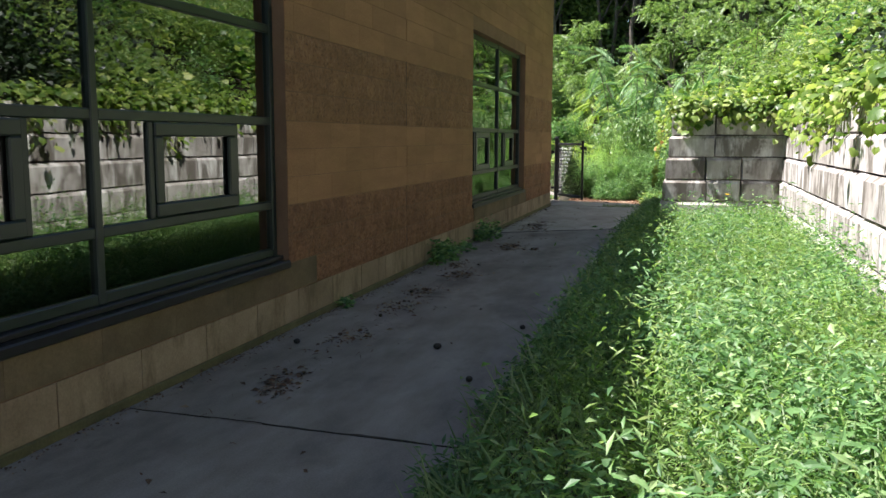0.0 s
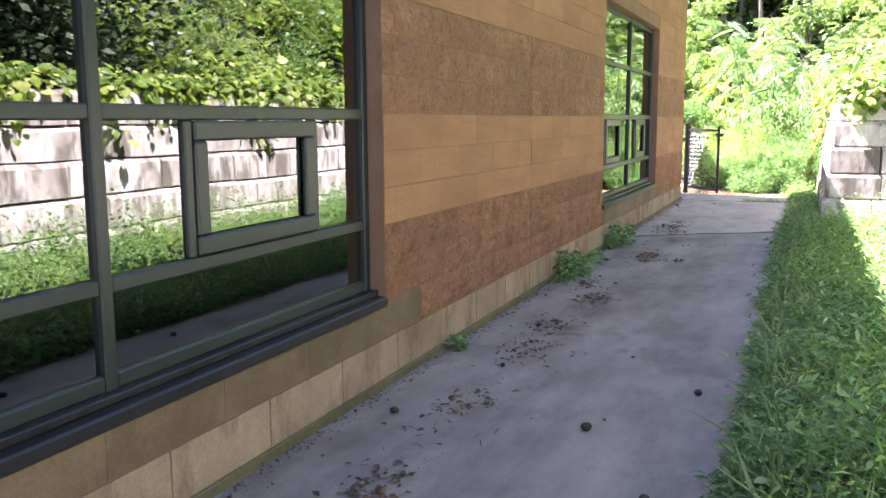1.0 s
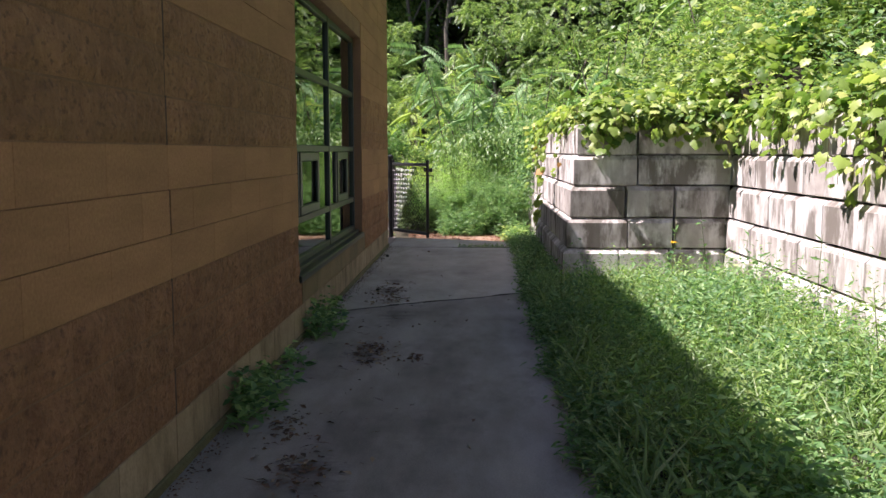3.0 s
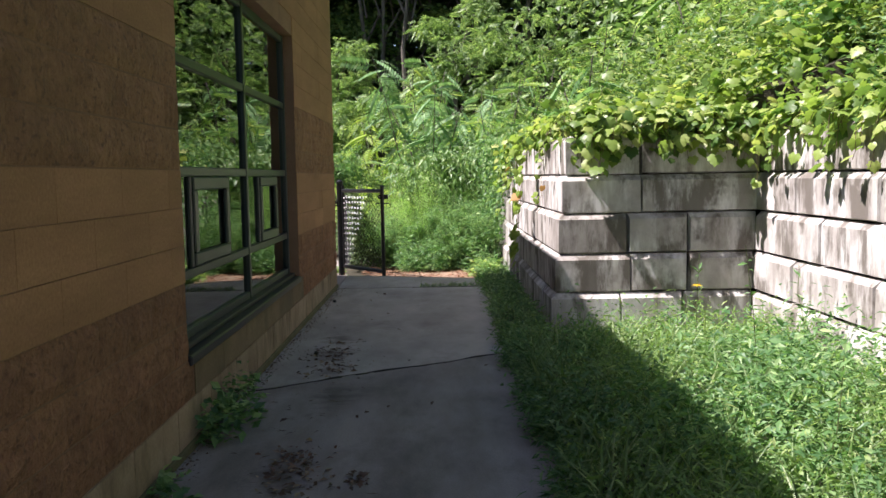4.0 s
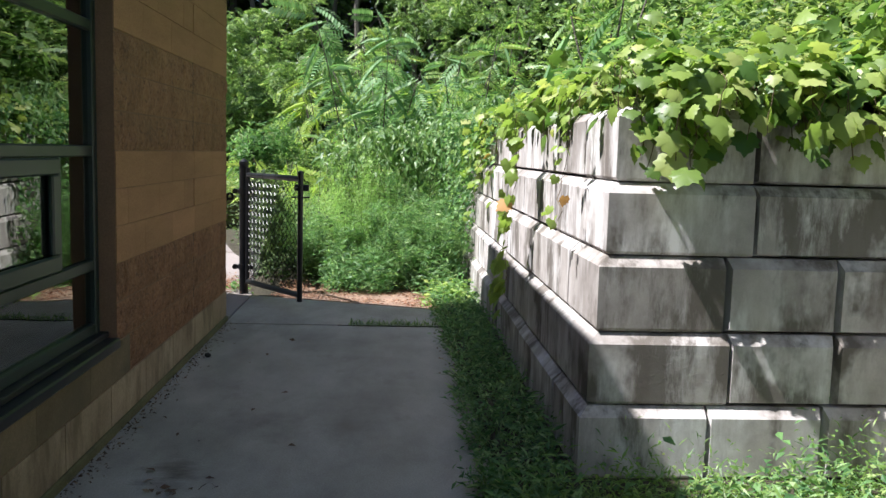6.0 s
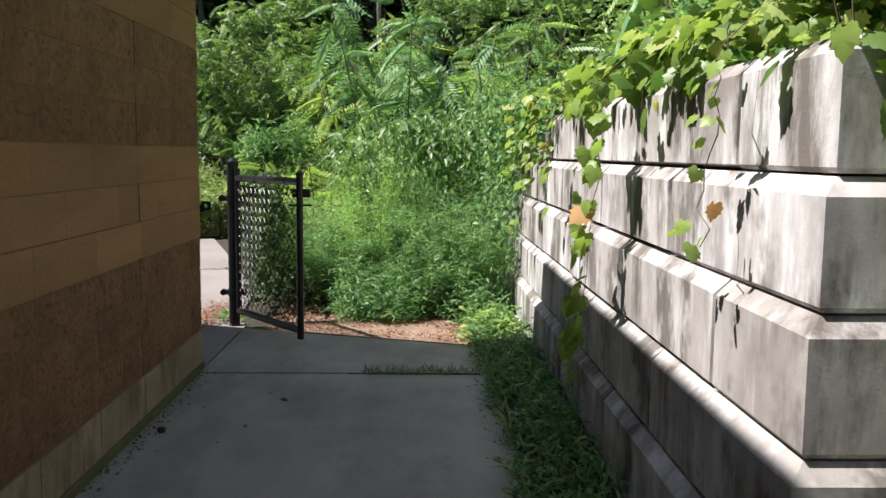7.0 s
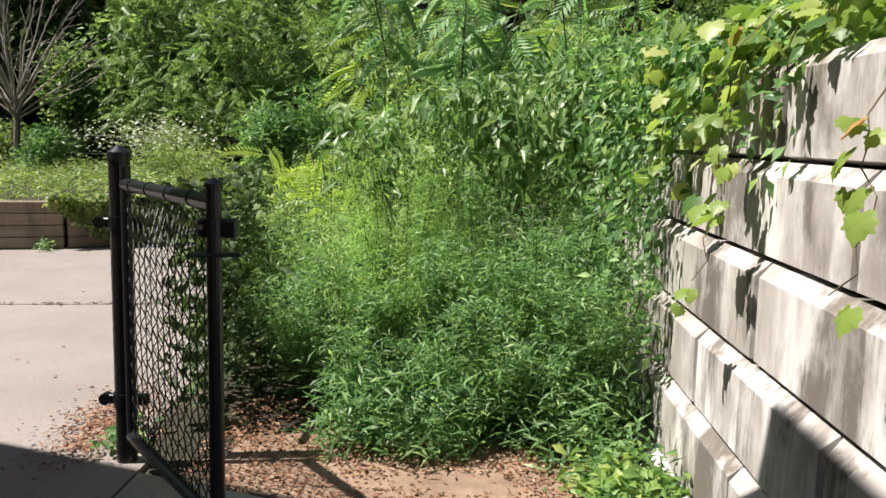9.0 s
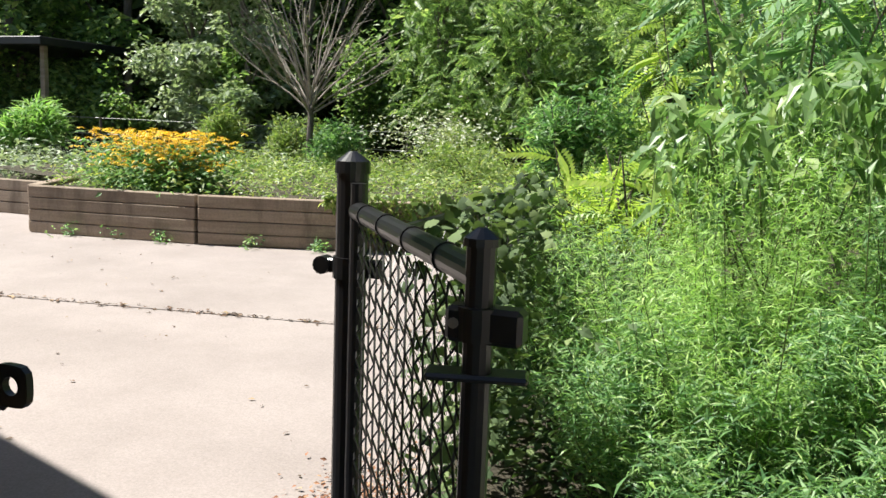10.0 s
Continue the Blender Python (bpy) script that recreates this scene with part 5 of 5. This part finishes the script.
stuff(scatter("flowers", L_OVAL, p, (0.06, 0.11), M_WHITE), "small white flowers on the shrub", "flowers")
# bed cover
n = 2600
x, y = uni(-12, -1.8, n), uni(24.5, 33, n)
ok = (y > 24.6 + np.maximum(0, (x + 6) * 0.32)) & (y > 24.3 - (x + 8.1) * 1.6)
x, y = x[ok], y[ok]
base = np.stack([x, y, np.full(len(x), 0.5)], 1)
stuff(scatter("bed_plants", L_SLIM, plants(base, uni(0.12, 0.42, len(x)), 10, 0.09), (0.06, 0.14), M_SCRUB), "low green plants covering the timber bed", "plants")
n = 1500
x = uni(-26, -8, n)
y = uni(26.5, 34, n)
base = np.stack([x, y, np.full(n, 0.2)], 1)
stuff(scatter("bed_plants", L_SLIM, plants(base, uni(0.3, 0.8, n), 10, 0.14), (0.1, 0.2), M_SILVER), "grey-green plants beyond the plaza", "plants")
# creeper over the timbers
n = 2600
x = uni(-4.5, -2.2, n)
y = np.where(x < -2.9, 24.86 + (x + 4.4) * 0.63, 25.8 + (x + 2.9) * 1.8) - RNG.uniform(0, 0.1, n)
base = np.stack([x, y, 0.66 - 0.58 * RNG.uniform(0, 1, n) * np.clip((x + 4.6) * 1.6, 0.25, 1)], 1)
stuff(scatter("creeper", L_OVAL, base, (0.05, 0.10), M_SCRUB, (-1.3, 0.2)), "creeper hanging over the timber bed", "creeper")


def flower_clump(x, y, n, w):
    b = empty("coneflowers", (x, y, 0.5), "clump of orange-yellow coneflowers in full bloom", "flowers")
    base = np.stack([RNG.normal(0, w, n), RNG.normal(0, 0.3, n), np.zeros(n)], 1)
    h = uni(0.28, 0.76, n)
    scatter("foliage", L_OVAL, plants(base, h * 0.85, 9, 0.05), (0.06, 0.11), M_WEED, parent=b)
    c = base.copy()
    c[:, 2] = h
    pet = np.repeat(c, 9, 0)
    m = len(pet)
    leaves("petal", L_LANCE, pet, np.full(m, 0.075), np.tile(np.arange(9) * 0.698, n), uni(-0.5, 0.2, m), np.zeros(m), M_PETAL, b)
    bm = bmesh.new()
    for q in c[:60]:
        rod(bm, (q[0], q[1], q[2] - 0.005), (q[0], q[1], q[2] + 0.014), 0.011, 0.006, 6)
    part("flower_centre", bm, M_VSTEM, b)["kind"] = "stuff"


flower_clump(-7.45, 25.5, 240, 0.40)
flower_clump(-6.8, 25.3, 190, 0.26)
flower_clump(-8.1, 25.9, 130, 0.3)


# bare tree in the bed
def bare_tree(x, y, z):
    t = empty("bare_tree", (x, y, z), "small leafless tree with pale fanned twigs", "tree")
    bm = bmesh.new()
    limb(bm, (0, 0, -0.1), (0.03, 0, 1.25), 0.075, 0.055, 9)
    part("trunk", bm, M_BARK, t)
    for i in range(26):
        a = i * 2.4
        z0 = 1.05 + 0.4 * (i / 26)
        spread = 1.75 - 0.9 * (i / 26)
        up = 0.9 + 1.9 * (i / 26)
        bm = bmesh.new()
        tip = Vector((math.cos(a) * spread, math.sin(a) * spread, z0 + up))
        limb(bm, (0, 0, z0), tip, 0.022, 0.006, 5, 4, 0.05)
        for k in range(5):
            f = 0.3 + 0.14 * k
            s = Vector((0, 0, z0)).lerp(tip, f)
            limb(bm, s, s + Vector((math.cos(a + RNG.normal(0, 0.6)) * 0.45, math.sin(a + RNG.normal(0, 0.6)) * 0.45, RNG.uniform(0.15, 0.6))), 0.008, 0.003, 4, 2)
        part("branch", bm, M_TWIG, t)


bare_tree(-8.2, 31.0, 0.5)

# cable fence behind the bed
cf = empty("cable_fence", (0, 33.0, 0), "thin cable fence behind the bed", "fence")
for px in (-19, -15, -11, -7, -3):
    part("post", rod(bmesh.new(), (px, 0, 0), (px, 0, 1.35), 0.03, seg=8), M_BARK, cf)
for z in (0.9, 1.28):
    part("cable", rod(bmesh.new(), (-22, 0, z + 0.1), (-3, 0, z - 0.05), 0.009, seg=6), M_WIRE, cf)

# open shelter at the far side of the plaza
sh = empty("shelter", (-17.6, 33, 0), "dark open shelter with timber posts", "shelter")
for px, py in ((0.9, 0), (-3, 0), (0.9, 3), (-3, 3)):
    box_part("post", (px - 0.07, px + 0.07, py - 0.07, py + 0.07, 0, 3.0), M_TIMBER, sh, bev=0.01)
box_part("roof", (-3.6, 1.3, -0.5, 3.5, 3.0, 3.2), M_SILL, sh, bev=0.02)

# ---- litter ----
pad = [(-0.40, 18.13), (-0.1, 18.03), (0.3, 17.89), (0.72, 17.745), (0.96, 17.675), (1.12, 17.8), (1.16, 18.3), (1.05, 18.75), (0.5, 18.85), (-0.1, 18.9), (-0.6, 18.75), (-0.62, 18.35)]
slab("ground", pad, -0.1, 0.007, M_DUST, "pale dry dust beside the walkway's end", "ground")
n = 2600
pts = np.stack([WALL_X + 0.02 + np.abs(RNG.normal(0, 0.045, n)), uni(1, 17, n), np.full(n, 0.004)], 1)
stuff(scatter("debris", L_OVAL, pts, (0.008, 0.026), M_DRY, (-0.2, 0.5), roll=0.5), "dark crumbs of soil and leaf along the wall's foot", "debris")
n = 900
pts = np.stack([PATH_E - 0.01 - np.abs(RNG.normal(0, 0.05, n)), uni(1, 17.5, n), np.full(n, 0.004)], 1)
stuff(scatter("debris", L_OVAL, pts, (0.01, 0.03), M_DRY, (-0.2, 0.5), roll=0.5), "dark crumbs of soil along the walkway's edge", "debris")
spots = [(-0.44, 5.17, 0.16), (-0.41, 4.2, 0.14), (-0.47, 6.3, 0.16), (-0.5, 7.0, 0.16), (-0.42, 7.95, 0.18), (-0.33, 10.1, 0.16), (-0.52, 13.0, 0.2), (-0.36, 10.4, 0.12), (-0.45, 12.4, 0.2), (-0.03, 10.06, 0.06), (-0.34, 4.0, 0.1), (-0.6, 8.6, 0.15)]
pts = np.concatenate([np.stack([RNG.normal(a, r * 0.5, int(600 * r)), RNG.normal(b, r * 0.95, int(600 * r)), np.full(int(600 * r), 0.006)], 1) for a, b, r in spots] + [np.stack([np.clip(RNG.normal(-0.35, 0.35, 120), -0.9, 0.9), uni(1, 16.5, 120), np.full(120, 0.006)], 1)])
stuff(scatter("leaf_litter", L_OVAL, pts, (0.015, 0.055), M_DRY, (-0.1, 0.4), roll=0.4), "dry brown leaf litter and twigs on the walkway", "litter")
n = 160
pts = np.stack([RNG.normal(-0.4, 0.16, n), uni(3.5, 13.5, n), np.full(n, 0.008)], 1)
stuff(leaves("leaf_litter", blade(0.05), pts, uni(0.04, 0.12, n), uni(0, 6.3, n), np.zeros(n), np.zeros(n), M_DRY), "thin dry twigs on the walkway", "litter")
n = 11000
x, y = uni(-0.75, 1.2, n), uni(17.7, 19.4, n)
lump = np.array([noise.noise((a * 3.2, b * 3.2, 6.0)) for a, b in zip(x, y)])
ok = (y > 18.16 - (x + 0.42) * 0.33) & (lump + RNG.normal(0, 0.15, n) > -0.12 - (y - 18.2) * 0.5)
pts = np.stack([x, y, np.where(y > 18.8, 0.004, 0.012)], 1)[ok]
more = np.stack([RNG.normal(-1.32, 0.13, 700), RNG.normal(19.15, 0.26, 700), np.full(700, 0.012)], 1)
more = np.concatenate([more, np.stack([RNG.normal(-1.28, 0.11, 1300), RNG.normal(18.75, 0.24, 1300), np.full(1300, 0.012)], 1)])
more = more[(more[:, 0] > -1.75)]
stuff(scatter("leaf_litter", L_OVAL, np.concatenate([pts, more]), (0.009, 0.034), M_MULCH, (-0.2, 0.4), roll=0.4), "reddish brown leaf litter beside the walkway's end", "litter")
n = 420
x = uni(-9.4, -1.5, n)
pts = np.stack([x, 20.67 + (x + 9.5) * 0.155 + RNG.normal(0, 0.03, n), np.full(n, 0.004)], 1)
stuff(scatter("leaf_litter", L_OVAL, pts, (0.02, 0.07), M_DRY, (-0.1, 0.2), roll=0.2), "dark debris gathered in the plaza's joint", "litter")
n = 170
pts = np.stack([uni(-9, -1.6, n), uni(18.2, 23.8, n), np.full(n, 0.003)], 1)
stuff(scatter("debris", L_OVAL, pts, (0.012, 0.045), M_DRY, (-0.1, 0.3), roll=0.3), "scattered dry crumbs on the plaza", "debris")
tuft(-1.13, 18.72, 8, 0.12, "yellow-green weed beside the gate post")

for bx_, by_, bn_ in ((-7.6, 24.18, 9), (-6.35, 24.33, 12), (-5.3, 24.55, 9), (-4.55, 24.72, 16), (-7.0, 24.25, 6)):
    tuft(bx_, by_, bn_, 0.16, "small weed tuft at the foot of the timbers", (0.03, 0.07), 0.12)


def husk(x, y, r):
    bm = bmesh.new()
    bmesh.ops.create_icosphere(bm, subdivisions=2, radius=r)
    for v in bm.verts:
        v.co *= 1 + 0.18 * noise.noise(v.co * 60 + Vector((x, y, 0)))
        v.co.z *= 0.8
    ob = part("nut_husk", bm, M_CRACK)
    ob.location = (x, y, r * 0.75)
    tagged(ob, "dark dried nut husk lying on the walkway", "nut", "nut husks on the walkway")


for hx, hy, hr in [(-0.70, 4.96, 0.022), (0.21, 5.07, 0.026), (0.62, 5.78, 0.020), (0.58, 4.42, 0.020), (0.87, 5.17, 0.02), (-0.55, 6.9, 0.018), (-0.81, 15.71, 0.022), (-0.47, 5.9, 0.016), (-0.62, 12.9, 0.018), (-0.75, 9.6, 0.016)]:
    husk(hx, hy, hr)


# tall stalks standing in the weeds
def stalk(x, y, h, bloom):
    s = empty("weed_stalk", (x, y, 0.04), "thin tall weed stalk" + (" with a yellow flower" if bloom else " gone to seed"), "weed")
    bm = bmesh.new()
    tip = limb(bm, (0, 0, 0), (RNG.normal(0, 0.08), RNG.normal(0, 0.08), h), 0.004, 0.002, 5)
    part("stem", bm, M_STEM, s)
    n = 16
    p = np.array([tuple(tip * f) for f in uni(0.2, 0.95, n)])
    for q in range(n):
        scatter("leaf", L_LANCE, p[q:q + 1], (0.04, 0.10), M_WEED, (-0.3, 0.9), s)
    if bloom:
        leaves("petal", L_OVAL, np.repeat(np.array([tuple(tip * 0.7)]), 9, 0), np.full(9, 0.045), np.arange(9) * 0.7, np.full(9, -0.1), np.zeros(9), M_PETAL, s)


for q, (ax, ay, ah) in enumerate([(2.15, 12.3, 0.75), (2.3, 11.4, 0.9), (2.7, 10.2, 0.8), (2.75, 11.8, 0.7), (2.4, 8.6, 0.7), (1.9, 9.6, 0.6)]):
    stalk(ax, ay, ah, q == 0)


# ---- masonry of the building, block by block ----
def face_block(ln, ht, rough, seed, gv=0.001):
    """A wall block, face to +x. Split blocks have a broken, uneven face."""
    rr = random.Random(seed)
    n, m = (9, 4) if rough else (1, 1)
    g, e = (0.003, 0.004) if rough else (0.0011, 0.003)
    vs, fs = [], []
    for i in range(n + 1):
        for j in range(m + 1):
            edge = i in (0, n) or j in (0, m)
            x = 0.006 - (e if edge and rough else 0) + (rr.uniform(-0.004, 0.012) if rough and not edge else 0)
            vs.append((x, gv + (ln - 2 * gv) * i / n, g + (ht - 2 * g) * j / m))
    for i in range(n):
        for j in range(m):
            a = i * (m + 1) + j
            fs.append((a, a + m + 1, a + m + 2, a + 1))
    ring = [i * (m + 1) for i in range(n + 1)] + [n * (m + 1) + j for j in range(1, m + 1)] + [i * (m + 1) + m for i in range(n - 1, -1, -1)] + [j for j in range(m - 1, 0, -1)]
    k = len(vs)
    vs += [(-0.002, vs[r][1], vs[r][2]) for r in ring]
    for i in range(len(ring)):
        j = (i + 1) % len(ring)
        fs.append((ring[i], k + i, k + j, ring[j]))
    return raw_mesh("block", np.array(vs), np.array(fs))


WB = {}


def wall_block(y, z, ln, ht, material, rough):
    key = (round(ln, 2), round(ht, 3), material.name, RNG.integers(0, 6) if rough else 0)
    if key not in WB:
        WB[key] = face_block(ln, ht, rough, len(WB), 0.004 if material is M_BASE else 0.001)
        WB[key].materials.append(material)
    ob = new("block", WB[key])
    ob.parent = wall_east
    ob.location = Vector((BX, y, z)) - wall_east.location


def spans(z0, z1):
    """Stretches of wall free of windows at this height."""
    if z1 > 0.47 and z0 < 2.66:
        return [(-2, W1[0]), (W1[1], W2[0]), (W2[1], CORNER_Y)]
    return [(-2, CORNER_Y)]


rows = [(0.046, 0.255, M_BASE, False)]
rows += [(0.26 + 0.2 * i, 0.457 + 0.2 * i, M_RED, True) for i in range(3)]
rows += [(0.86 + 0.19 * i, 1.047 + 0.19 * i, M_SMOOTH, False) for i in range(3)]
rows += [(1.43 + 0.2 * i, 1.627 + 0.2 * i, M_BROWN, True) for i in range(3)]
rows += [(2.03 + 0.2 * i, 2.227 + 0.2 * i, M_SMOOTH, False) for i in range(11)]
LN = 0.61
for r, (z0, z1, material, rough) in enumerate(rows):
    joint = [3.664, 3.36, 3.66, 3.36][r % 4] if r else 3.654
    for a, b in spans(z0, min(z1, 4.29)):
        y = joint + math.floor((a - joint) / LN) * LN
        while y < b - 0.001:
            s, e = max(a, y), min(b, y + LN)
            # control joints
            for cjy in (7.94, 15.84):
                if s < cjy - 0.05 and e > cjy + 0.05 and r:
                    wall_block(s, z0, cjy - 0.008 - s, min(z1, 4.29) - z0, material, rough)
                    s = cjy + 0.008
            if e - s > 0.03:
                use = material
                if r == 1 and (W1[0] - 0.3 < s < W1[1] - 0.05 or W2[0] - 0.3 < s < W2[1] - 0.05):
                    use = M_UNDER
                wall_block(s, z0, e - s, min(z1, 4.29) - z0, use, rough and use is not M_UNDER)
            y += LN
for cjy in (7.94, 15.84):
    box_part("sealant", (BX + 0.0004, BX + 0.0024, cjy - 0.0075, cjy + 0.0075, 0.26, 4.285), M_SEAL, wall_east, "dark sealant in the control joint").location = -wall_east.location
strip = bmesh.new()
box(strip, BX - 0.001, BX + 0.02, -6, CORNER_Y, -0.01, 0.045, 0.006)
tagged(part("trim", strip, M_MOSS), "mossy footing strip at the foot of the wall", "footing", kind="structure")
